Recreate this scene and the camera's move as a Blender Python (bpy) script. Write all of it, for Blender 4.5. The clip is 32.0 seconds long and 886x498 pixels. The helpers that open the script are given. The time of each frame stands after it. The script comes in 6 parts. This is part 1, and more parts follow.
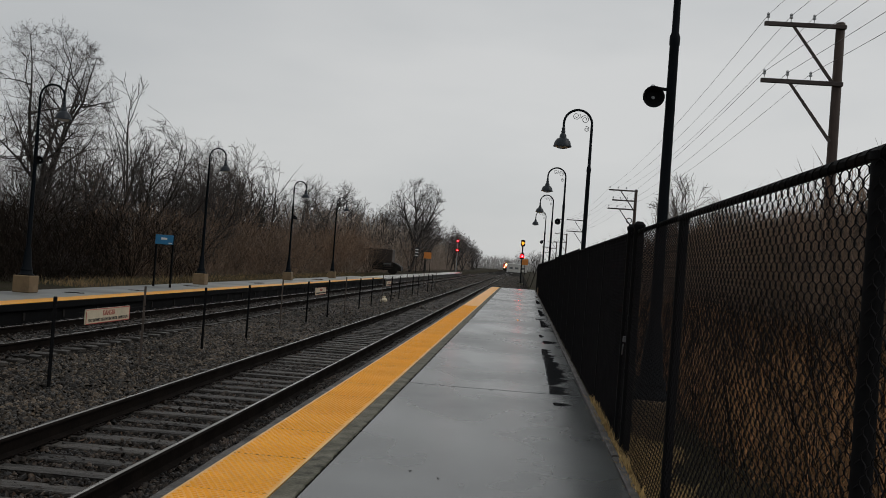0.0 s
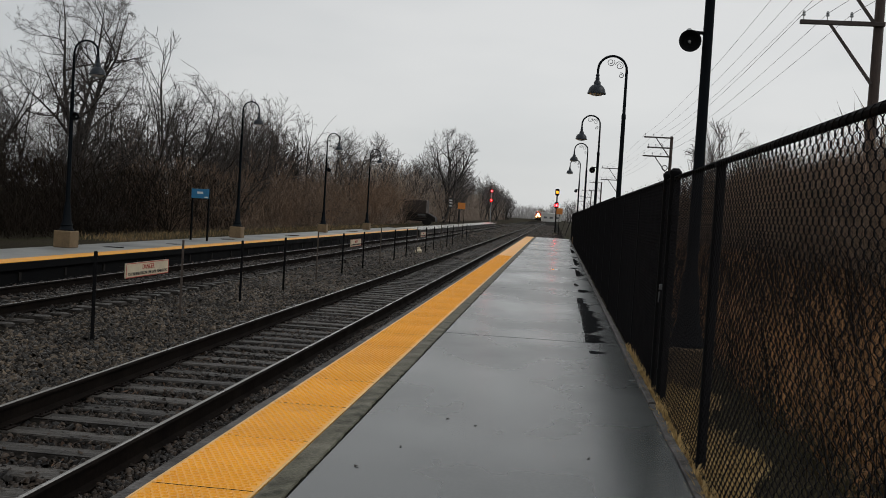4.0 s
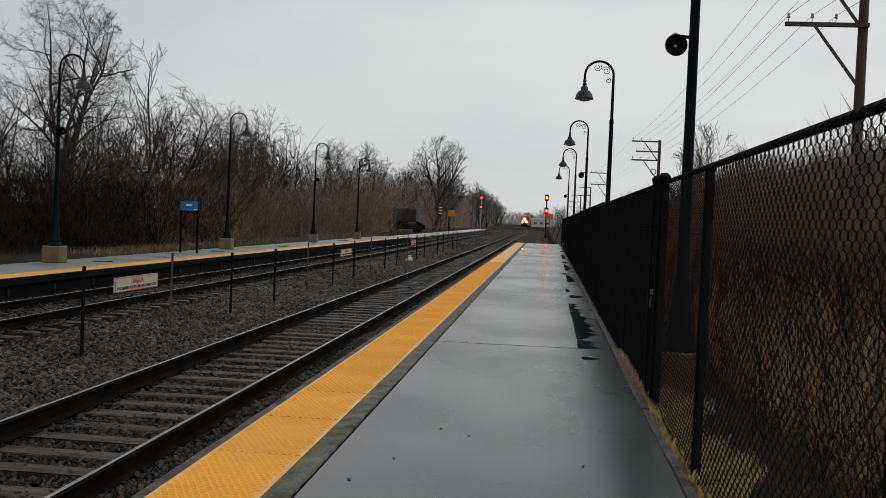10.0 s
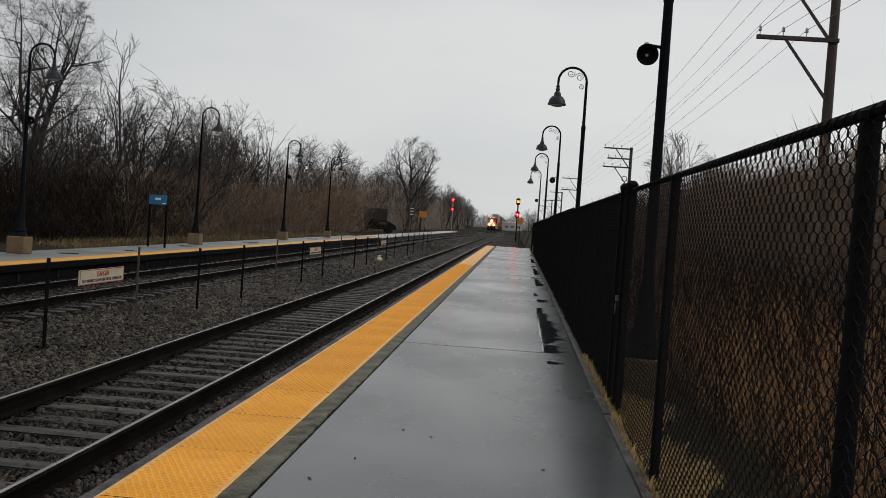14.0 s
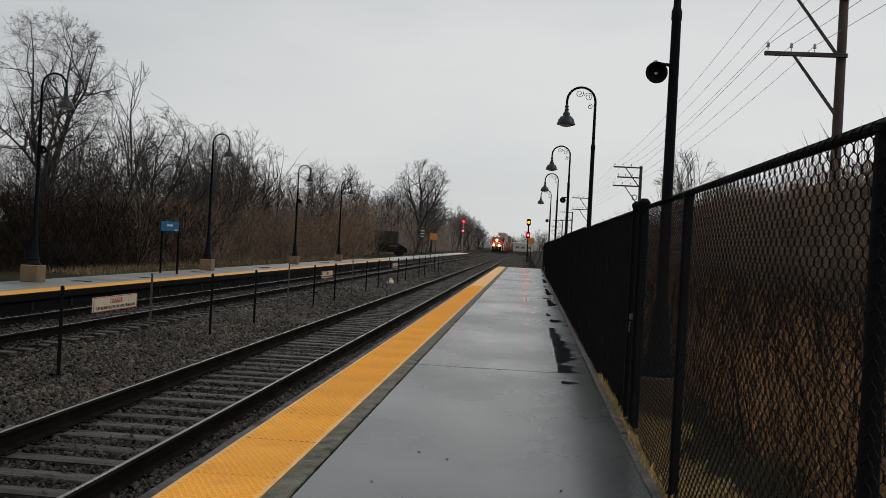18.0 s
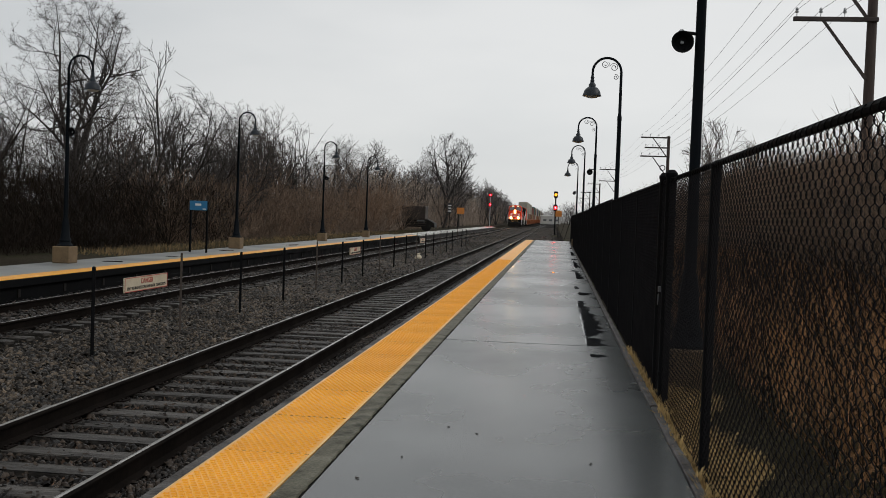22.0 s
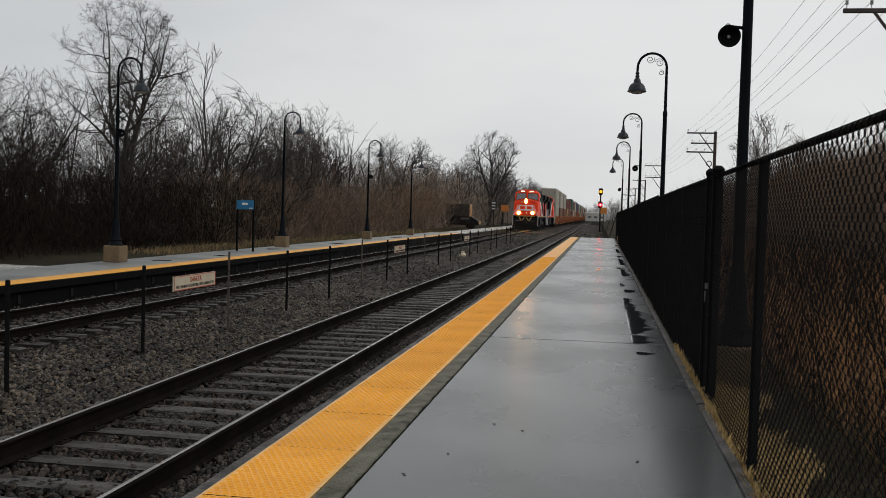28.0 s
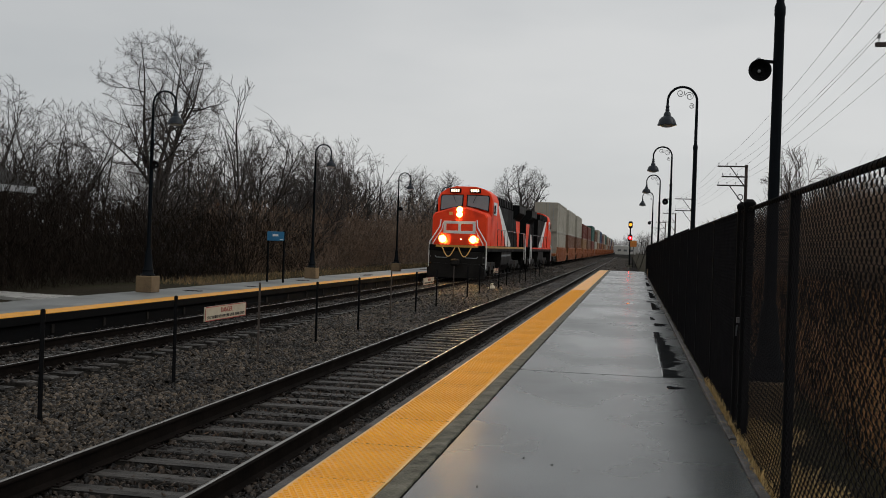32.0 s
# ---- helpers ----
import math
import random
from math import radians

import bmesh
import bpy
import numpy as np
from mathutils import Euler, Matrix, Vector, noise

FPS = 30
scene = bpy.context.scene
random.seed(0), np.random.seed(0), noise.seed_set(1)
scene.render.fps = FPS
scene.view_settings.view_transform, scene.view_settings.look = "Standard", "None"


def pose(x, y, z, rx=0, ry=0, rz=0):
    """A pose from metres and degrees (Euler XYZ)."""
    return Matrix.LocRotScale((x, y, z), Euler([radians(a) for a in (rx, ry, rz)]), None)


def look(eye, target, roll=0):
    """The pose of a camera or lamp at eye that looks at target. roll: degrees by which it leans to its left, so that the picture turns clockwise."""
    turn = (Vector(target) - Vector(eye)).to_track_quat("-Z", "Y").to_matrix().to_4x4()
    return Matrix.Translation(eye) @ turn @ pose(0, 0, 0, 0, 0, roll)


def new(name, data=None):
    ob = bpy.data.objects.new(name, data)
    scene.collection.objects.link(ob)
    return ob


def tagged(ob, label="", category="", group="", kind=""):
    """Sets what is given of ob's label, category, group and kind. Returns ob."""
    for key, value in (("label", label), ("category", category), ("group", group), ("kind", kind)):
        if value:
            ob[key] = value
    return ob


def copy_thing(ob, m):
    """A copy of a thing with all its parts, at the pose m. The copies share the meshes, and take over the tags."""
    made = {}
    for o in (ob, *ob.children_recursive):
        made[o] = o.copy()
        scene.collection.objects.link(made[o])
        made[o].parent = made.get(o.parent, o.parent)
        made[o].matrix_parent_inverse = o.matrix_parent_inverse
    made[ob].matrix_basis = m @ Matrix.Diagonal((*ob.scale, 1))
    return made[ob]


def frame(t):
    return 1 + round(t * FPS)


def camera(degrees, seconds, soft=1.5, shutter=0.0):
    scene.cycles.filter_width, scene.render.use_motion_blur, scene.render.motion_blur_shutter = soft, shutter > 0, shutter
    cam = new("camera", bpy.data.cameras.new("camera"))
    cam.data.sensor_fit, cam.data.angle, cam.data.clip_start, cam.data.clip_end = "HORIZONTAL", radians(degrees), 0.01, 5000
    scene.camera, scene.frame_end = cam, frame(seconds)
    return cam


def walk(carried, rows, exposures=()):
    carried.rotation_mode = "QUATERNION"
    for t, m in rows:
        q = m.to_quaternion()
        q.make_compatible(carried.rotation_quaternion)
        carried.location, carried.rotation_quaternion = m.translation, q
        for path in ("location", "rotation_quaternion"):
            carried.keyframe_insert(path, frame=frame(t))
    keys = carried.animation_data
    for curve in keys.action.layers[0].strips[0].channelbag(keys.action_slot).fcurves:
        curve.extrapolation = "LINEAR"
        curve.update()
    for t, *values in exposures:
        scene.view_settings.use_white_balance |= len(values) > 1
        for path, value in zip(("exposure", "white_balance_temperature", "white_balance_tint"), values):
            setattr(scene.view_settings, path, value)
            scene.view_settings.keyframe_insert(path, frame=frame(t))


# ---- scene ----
cam = camera(48.84, 32.0, soft=0.9)
PATH = [
    (0.0, pose(-0.013, -0.005, 1.640, 90.83, -4.19, 4.53)),
    (0.5, pose(-0.013, -0.010, 1.639, 90.17, -4.01, 4.34)),
    (1.0, pose(-0.015, -0.010, 1.636, 89.50, -3.61, 4.80)),
    (1.5, pose(-0.016, -0.008, 1.634, 88.79, -3.42, 5.75)),
    (2.0, pose(-0.019, -0.004, 1.635, 88.41, -3.23, 6.38)),
    (2.5, pose(-0.021, 0.005, 1.635, 88.24, -3.31, 6.49)),
    (3.0, pose(-0.021, 0.005, 1.634, 87.96, -3.42, 5.93)),
    (3.5, pose(-0.021, -0.002, 1.633, 87.79, -3.27, 6.36)),
    (5.5, pose(0.001, -0.024, 1.644, 88.01, -3.67, 6.65)),
    (6.0, pose(0.007, -0.021, 1.645, 88.18, -3.50, 5.85)),
    (6.5, pose(0.014, -0.012, 1.648, 88.41, -3.07, 5.29)),
    (7.0, pose(0.017, -0.006, 1.652, 88.65, -2.91, 4.23)),
    (7.5, pose(0.018, -0.011, 1.654, 88.95, -3.46, 3.44)),
    (8.0, pose(0.016, -0.000, 1.656, 88.93, -3.63, 2.85)),
    (8.5, pose(0.005, 0.017, 1.655, 89.32, -4.19, 2.93)),
    (9.0, pose(-0.011, 0.027, 1.650, 88.85, -2.93, 5.17)),
    (9.5, pose(-0.017, 0.028, 1.646, 88.68, -2.56, 6.16)),
    (10.0, pose(-0.016, 0.026, 1.647, 88.26, -2.37, 5.95)),
    (10.5, pose(-0.010, 0.024, 1.651, 88.11, -1.99, 5.78)),
    (11.0, pose(-0.003, 0.024, 1.657, 87.80, -2.17, 4.91)),
    (11.5, pose(0.000, 0.024, 1.662, 87.53, -2.49, 5.16)),
    (12.0, pose(0.004, 0.019, 1.665, 87.48, -2.96, 5.12)),
    (12.5, pose(0.009, 0.013, 1.665, 87.78, -2.63, 5.43)),
    (13.0, pose(0.014, 0.008, 1.661, 88.42, -3.00, 5.08)),
    (13.5, pose(0.015, 0.006, 1.656, 88.40, -3.55, 4.60)),
    (14.0, pose(0.011, 0.005, 1.653, 88.43, -3.95, 4.26)),
    (14.5, pose(0.007, -0.003, 1.651, 88.50, -4.06, 4.65)),
    (16.5, pose(0.019, -0.013, 1.658, 89.02, -3.25, 5.00)),
    (17.0, pose(0.016, -0.005, 1.659, 89.14, -3.12, 4.61)),
    (17.5, pose(0.008, -0.000, 1.655, 89.61, -3.62, 4.50)),
    (18.0, pose(-0.004, 0.008, 1.645, 89.68, -2.99, 4.89)),
    (18.5, pose(-0.018, 0.011, 1.635, 88.39, -1.88, 7.21)),
    (19.0, pose(-0.026, 0.014, 1.631, 87.74, -1.23, 7.78)),
    (19.5, pose(-0.022, 0.010, 1.633, 87.28, -1.15, 7.86)),
    (20.0, pose(-0.005, 0.003, 1.639, 87.22, -0.53, 7.19)),
    (20.5, pose(0.011, 0.002, 1.642, 86.89, -0.59, 6.97)),
    (21.0, pose(0.014, 0.011, 1.645, 87.23, -1.29, 6.63)),
    (21.5, pose(0.010, 0.018, 1.651, 87.54, -1.79, 6.61)),
    (22.0, pose(0.005, 0.015, 1.657, 88.10, -1.99, 6.49)),
    (22.5, pose(0.002, 0.008, 1.660, 88.38, -1.98, 6.59)),
    (23.0, pose(0.003, -0.003, 1.659, 88.33, -1.92, 6.69)),
    (23.5, pose(0.008, -0.007, 1.655, 87.64, -1.74, 7.02)),
    (24.0, pose(0.009, -0.010, 1.651, 87.52, -1.69, 7.06)),
    (24.5, pose(0.009, -0.012, 1.652, 87.13, -1.71, 8.21)),
    (25.0, pose(0.011, -0.011, 1.654, 87.09, -1.75, 7.82)),
    (25.5, pose(0.011, -0.012, 1.655, 87.06, -1.56, 7.87)),
    (27.5, pose(0.008, -0.019, 1.656, 87.49, -1.58, 8.76)),
    (28.0, pose(0.003, -0.010, 1.656, 87.89, -1.64, 9.08)),
    (28.5, pose(-0.000, 0.004, 1.658, 88.24, -1.62, 9.34)),
    (29.0, pose(-0.001, 0.002, 1.657, 88.65, -1.95, 8.65)),
    (29.5, pose(-0.004, 0.002, 1.655, 89.14, -2.37, 8.35)),
    (30.0, pose(-0.004, 0.000, 1.654, 89.58, -2.79, 8.24)),
    (30.5, pose(-0.001, -0.011, 1.655, 89.51, -2.43, 8.92)),
    (31.0, pose(0.001, -0.022, 1.657, 89.51, -2.26, 9.84)),
    (31.5, pose(0.002, -0.031, 1.657, 89.65, -2.09, 10.28)),
    (32.0, pose(-0.001, -0.044, 1.656, 89.73, -1.94, 10.78)),
]
walk(cam, PATH, [(0.0, -0.26), (1.5, -0.14), (3.0, -0.06), (18.0, -0.06), (19.2, 0.0), (20.0, 0.06), (22.0, 0.06), (23.0, 0.0), (24.2, 0.06), (26.0, 0.08), (28.0, 0.03), (29.5, -0.10), (32.0, -0.18)])

# ---- light: overcast winter day ----
world = bpy.data.worlds.new("overcast")
scene.world = world
world.use_nodes = True
wn, wl = world.node_tree.nodes, world.node_tree.links
wn.clear()
w_out = wn.new("ShaderNodeOutputWorld")
w_bg = wn.new("ShaderNodeBackground")
w_sky = wn.new("ShaderNodeTexSky")
w_sky.sky_type = "NISHITA"
w_sky.sun_disc = False
w_sky.sun_elevation = radians(43)
w_sky.sun_rotation = radians(101)
w_gain = wn.new("ShaderNodeMix")
w_gain.data_type, w_gain.blend_type = "RGBA", "MULTIPLY"
w_gain.inputs["Factor"].default_value = 1.0
w_gain.inputs["B"].default_value = (0.07, 0.07, 0.07, 1)
w_tc = wn.new("ShaderNodeTexCoord")
w_map = wn.new("ShaderNodeMapping")
w_map.inputs["Scale"].default_value = (1.0, 1.0, 3.2)
w_noise = wn.new("ShaderNodeTexNoise")
w_noise.inputs["Scale"].default_value = 1.3
w_noise.inputs["Detail"].default_value = 5.0
w_noise.inputs["Roughness"].default_value = 0.5
w_ramp = wn.new("ShaderNodeValToRGB")
w_ramp.color_ramp.elements[0].position, w_ramp.color_ramp.elements[0].color = 0.32, (0.58, 0.605, 0.62, 1)
w_ramp.color_ramp.elements[1].position, w_ramp.color_ramp.elements[1].color = 0.66, (0.80, 0.805, 0.80, 1)
w_mix = wn.new("ShaderNodeMix")
w_mix.data_type = "RGBA"
w_mix.inputs["Factor"].default_value = 0.90
wl.new(w_tc.outputs["Generated"], w_map.inputs["Vector"])
wl.new(w_map.outputs["Vector"], w_noise.inputs["Vector"])
wl.new(w_noise.outputs["Fac"], w_ramp.inputs["Fac"])
wl.new(w_sky.outputs["Color"], w_gain.inputs["A"])
wl.new(w_gain.outputs["Result"], w_mix.inputs["A"])
wl.new(w_ramp.outputs["Color"], w_mix.inputs["B"])
w_xyz, w_side, w_shade = wn.new("ShaderNodeSeparateXYZ"), wn.new("ShaderNodeMapRange"), wn.new("ShaderNodeMix")
w_side.inputs["From Min"].default_value, w_side.inputs["From Max"].default_value = -0.65, 0.0
w_side.inputs["To Min"].default_value, w_side.inputs["To Max"].default_value = 0.89, 1.0
w_shade.data_type, w_shade.blend_type = "RGBA", "MULTIPLY"
w_shade.inputs["Factor"].default_value = 1.0
wl.new(w_tc.outputs["Generated"], w_xyz.inputs["Vector"])
wl.new(w_xyz.outputs["X"], w_side.inputs["Value"])
wl.new(w_mix.outputs["Result"], w_shade.inputs["A"])
wl.new(w_side.outputs["Result"], w_shade.inputs["B"])
wl.new(w_shade.outputs["Result"], w_bg.inputs["Color"])
w_bg.inputs["Strength"].default_value = 1.0
wl.new(w_bg.outputs["Background"], w_out.inputs["Surface"])

sun = new("sun", bpy.data.lights.new("sun", "SUN"))
sun.data.energy, sun.data.angle, sun.data.color = 0.7, radians(30), (1.0, 0.97, 0.93)
sun.matrix_basis = look((32, -6, 30), (0, 0, 0))
scene.view_settings.exposure = 0.0


# ---- materials ----
def mat(name, c1, c2=None, rough=0.6, rvar=0.1, metal=0.0, big=0.6, fine=14.0, bump=0.15, depth=0.01, per=0.0, spec=0.5,
        stain=None, stretch=(1, 1, 1), island=False, skew=0.0):
    """Two-scale procedural surface: broad patches and fine grain in colour, gloss and relief, in metres."""
    m = bpy.data.materials.new(name)
    m.use_nodes = True
    n, l = m.node_tree.nodes, m.node_tree.links
    b = n["Principled BSDF"]
    b.inputs["Metallic"].default_value = metal
    b.inputs["Specular IOR Level"].default_value = spec
    c2 = c2 or tuple(v * 0.7 for v in c1)
    tc, mp = n.new("ShaderNodeTexCoord"), n.new("ShaderNodeMapping")
    mp.inputs["Scale"].default_value = stretch
    l.new(tc.outputs["Object"], mp.inputs["Vector"])
    n1, n2 = n.new("ShaderNodeTexNoise"), n.new("ShaderNodeTexNoise")
    n1.inputs["Scale"].default_value, n1.inputs["Detail"].default_value = big, 4.0
    n2.inputs["Scale"].default_value, n2.inputs["Detail"].default_value = fine, 6.0
    l.new(mp.outputs["Vector"], n1.inputs["Vector"])
    l.new(mp.outputs["Vector"], n2.inputs["Vector"])
    add = n.new("ShaderNodeMath")
    add.operation = "ADD"
    l.new(n1.outputs["Fac"], add.inputs[0])
    l.new(n2.outputs["Fac"], add.inputs[1])
    rng = n.new("ShaderNodeMapRange")
    rng.inputs["From Min"].default_value, rng.inputs["From Max"].default_value = 0.72, 1.28
    l.new(add.outputs["Value"], rng.inputs["Value"])
    mix = n.new("ShaderNodeMix")
    mix.data_type = "RGBA"
    mix.inputs["A"].default_value, mix.inputs["B"].default_value = (*c1, 1), (*c2, 1)
    l.new(rng.outputs["Result"], mix.inputs["Factor"])
    colour = mix.outputs["Result"]
    if stain:
        n3, r3, m3 = n.new("ShaderNodeTexNoise"), n.new("ShaderNodeMapRange"), n.new("ShaderNodeMix")
        n3.inputs["Scale"].default_value, n3.inputs["Detail"].default_value = stain[1], 7.0
        l.new(tc.outputs["Object"], n3.inputs["Vector"])
        r3.inputs["From Min"].default_value, r3.inputs["From Max"].default_value = 0.53, 0.70
        l.new(n3.outputs["Fac"], r3.inputs["Value"])
        m3.data_type = "RGBA"
        m3.inputs["B"].default_value = (*stain[0], 1)
        l.new(r3.outputs["Result"], m3.inputs["Factor"])
        l.new(colour, m3.inputs["A"])
        colour = m3.outputs["Result"]
    if per:
        info, hsv, mr = n.new("ShaderNodeNewGeometry" if island else "ShaderNodeObjectInfo"), n.new("ShaderNodeHueSaturation"), n.new("ShaderNodeMapRange")
        l.new(info.outputs["Random Per Island" if island else "Random"], mr.inputs["Value"])
        mr.inputs["To Min"].default_value, mr.inputs["To Max"].default_value = 1 - per, 1 + per
        if skew:
            pw = n.new("ShaderNodeMath")
            pw.operation, pw.inputs[1].default_value = "POWER", skew
            l.new(info.outputs["Random Per Island"], pw.inputs[0])
            l.new(pw.outputs["Value"], mr.inputs["Value"])
            mr.inputs["To Max"].default_value = 1 + 2.2 * per
        l.new(mr.outputs["Result"], hsv.inputs["Value"])
        l.new(colour, hsv.inputs["Color"])
        colour = hsv.outputs["Color"]
    l.new(colour, b.inputs["Base Color"])
    rr = n.new("ShaderNodeMapRange")
    rr.inputs["From Min"].default_value, rr.inputs["From Max"].default_value = 0.3, 0.7
    rr.inputs["To Min"].default_value, rr.inputs["To Max"].default_value = max(0.02, rough - rvar), min(1, rough + rvar)
    l.new(n1.outputs["Fac"], rr.inputs["Value"])
    l.new(rr.outputs["Result"], b.inputs["Roughness"])
    if bump:
        bp = n.new("ShaderNodeBump")
        bp.inputs["Strength"].default_value, bp.inputs["Distance"].default_value = bump, depth
        l.new(n2.outputs["Fac"], bp.inputs["Height"])
        l.new(bp.outputs["Normal"], b.inputs["Normal"])
    return m


def glow(name, colour, strength):
    m = bpy.data.materials.new(name)
    m.use_nodes = True
    b = m.node_tree.nodes["Principled BSDF"]
    b.inputs["Base Color"].default_value = (*colour, 1)
    b.inputs["Emission Color"].default_value = (*colour, 1)
    b.inputs["Emission Strength"].default_value = strength
    return m


CONCRETE = mat("wet_concrete", (0.070, 0.075, 0.074), (0.045, 0.050, 0.050), spec=0.6, rough=0.27, rvar=0.07, big=0.4, fine=30, bump=0.08, depth=0.003, stretch=(1.2, 0.8, 1), stain=((0.032, 0.036, 0.037), 0.6))
CONCRETE_EDGE = mat("weathered_concrete", (0.165, 0.155, 0.115), (0.060, 0.058, 0.042), spec=0.2, rough=0.65, big=4.0, fine=45, bump=0.9, depth=0.008, stain=((0.028, 0.029, 0.018), 5.0))
EDGE_GREY = mat("worn_edge_concrete", (0.115, 0.108, 0.104), (0.036, 0.033, 0.031), spec=0.15, rough=0.6, big=3.0, fine=35, bump=0.9, depth=0.012, stain=((0.014, 0.013, 0.013), 3.2))
CONCRETE_WET = mat("pale_wet_concrete", (0.26, 0.265, 0.258), (0.17, 0.177, 0.172), spec=0.6, rough=0.36, rvar=0.08, big=0.4, fine=25, bump=0.08, depth=0.003, stain=((0.10, 0.105, 0.104), 0.5))
CONCRETE_PALE = mat("pale_concrete", (0.52, 0.51, 0.48), (0.38, 0.37, 0.345), spec=0.6, rough=0.3, big=1.0, fine=25, bump=0.2)
BLOCK = mat("buff_concrete_block", (0.19, 0.125, 0.062), (0.12, 0.08, 0.042), rough=0.7, big=2.5, fine=30, bump=0.4)
YELLOW = mat("yellow_tactile", (0.90, 0.400, 0.014), (0.78, 0.330, 0.011), rough=0.40, rvar=0.08, big=1.3, fine=40, bump=0.05, per=0.04, stain=((0.72, 0.30, 0.014), 2.2), spec=0.5)
# worn yellow, its paleness partly the sky's reflection put into the colour
CREAM = mat("worn_sheen_yellow", (0.78, 0.46, 0.15), (0.62, 0.33, 0.07), rough=0.35, big=3, fine=30)
JOINT = mat("black_joint_filler", (0.012, 0.012, 0.010), (0.006, 0.006, 0.005), spec=0.05, rough=0.9, big=6, fine=40, bump=0.8, depth=0.01)
BALLAST = mat("ballast_bed", (0.018, 0.015, 0.0115), (0.004, 0.0034, 0.0028), spec=0.05, rough=0.9, big=1.2, fine=22, bump=1.0, depth=0.05)
STONE = mat("ballast_stone", (0.062, 0.046, 0.031), (0.011, 0.0085, 0.006), spec=0.24, rough=0.42, big=0.8, fine=30, bump=0.3, per=0.85, island=True, skew=2.2)
# darker stone between the ties, beside the platform and under the far track
DARKSTONE = mat("dark_ballast_stone", (0.034, 0.025, 0.0185), (0.008, 0.006, 0.0047), spec=0.18, rough=0.45, big=0.8, fine=30, bump=0.3, per=0.85, island=True, skew=2.2)
TIE = mat("weathered_tie", (0.080, 0.073, 0.065), (0.018, 0.016, 0.0145), spec=0.15, rough=0.5, big=1.5, fine=9, bump=0.9, depth=0.02, per=0.35, stretch=(1, 6, 6), stain=((0.011, 0.0095, 0.0085), 2.4))
RAIL = mat("rusty_rail", (0.012, 0.009, 0.0075), (0.006, 0.005, 0.0045), spec=0.03, rough=0.85, big=2, fine=25, bump=0.3)
RAILTOP = mat("polished_rail_head", (0.36, 0.34, 0.315), (0.21, 0.198, 0.182), rough=0.28, metal=1.0, big=1.2, fine=18, bump=0.03)
PLATE = mat("rusty_plate", (0.014, 0.0105, 0.009), spec=0.08, rough=0.75, big=4, fine=30)
SOIL = mat("winter_ground", (0.036, 0.030, 0.019), (0.020, 0.0165, 0.012), spec=0.05, rough=0.9, big=0.25, fine=5, bump=1.0, depth=0.08, stain=((0.036, 0.040, 0.018), 0.5))
BLACKMETAL = mat("black_paint", (0.006, 0.0062, 0.0068), (0.009, 0.0092, 0.0098), spec=0.03, rough=0.6, rvar=0.1, big=3, fine=40, bump=0.05)
GREENBLACK = mat("lamp_green_black", (0.005, 0.0068, 0.0088), (0.007, 0.0092, 0.0118), spec=0.04, rough=0.55, rvar=0.1, big=3, fine=40, bump=0.05)
SHADE = mat("lamp_shade_enamel", (0.012, 0.018, 0.025), (0.008, 0.012, 0.018), spec=0.3, rough=0.4, big=4, fine=30, bump=0.04)
LENS = mat("lamp_lens", (0.55, 0.56, 0.54), (0.45, 0.46, 0.45), rough=0.25, bump=0)
VINYL = mat("black_vinyl_wire", (0.020, 0.019, 0.020), (0.014, 0.0135, 0.0145), spec=0.0, rough=0.7, big=4, fine=30, bump=0)
WOODPOLE = mat("brown_utility_pole", (0.060, 0.038, 0.030), (0.032, 0.022, 0.018), rough=0.75, big=1.2, fine=10, bump=0.6, stretch=(5, 5, 0.7))
WOODARM = mat("dark_crossarm", (0.045, 0.032, 0.028), rough=0.7, big=2, fine=12, bump=0.5)
INSUL = mat("grey_insulator", (0.35, 0.37, 0.38), rough=0.2, bump=0)
WIRE = mat("aluminium_wire", (0.12, 0.12, 0.125), rough=0.5, metal=0.5, bump=0)
BARK = mat("grey_brown_bark", (0.032, 0.026, 0.022), (0.018, 0.015, 0.013), rough=0.85, big=2, fine=16, bump=0.6, per=0.25)
TWIG = mat("bare_twigs", (0.050, 0.040, 0.034), (0.028, 0.022, 0.019), rough=0.85, big=1, fine=8, bump=0, per=0.3)
TWIG_MID = mat("brown_twigs", (0.085, 0.064, 0.052), (0.05, 0.038, 0.031), rough=0.85, big=1, fine=8, bump=0, per=0.3)
# far twigs and woods: distance haze is put into these colours
TWIG_HAZE = mat("haze_tinted_twigs", (0.135, 0.118, 0.110), (0.095, 0.085, 0.081), rough=0.9, big=0.5, fine=6, bump=0, per=0.25)
HAZEWOOD = mat("haze_tinted_woods", (0.40, 0.385, 0.375), (0.31, 0.30, 0.29), rough=0.95, big=0.1, fine=1, bump=0, per=0.2, island=True)
# far brush greyed and paled in colour to stand for haze
BRUSH_HAZE = mat("haze_greyed_brush", (0.285, 0.222, 0.175), (0.190, 0.150, 0.120), rough=0.9, big=0.3, fine=4, bump=0, per=0.25, island=True)
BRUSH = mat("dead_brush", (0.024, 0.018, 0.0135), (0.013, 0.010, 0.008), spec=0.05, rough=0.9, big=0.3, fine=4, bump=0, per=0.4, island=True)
STRAW = mat("dry_straw_grass", (0.58, 0.41, 0.18), (0.32, 0.22, 0.09), rough=0.8, big=0.7, fine=6, bump=0, per=0.4, island=True)
LEAFBROWN = mat("dead_leaves", (0.13, 0.075, 0.045), (0.06, 0.035, 0.024), rough=0.8, big=2, fine=9, bump=0, per=0.5, island=True)
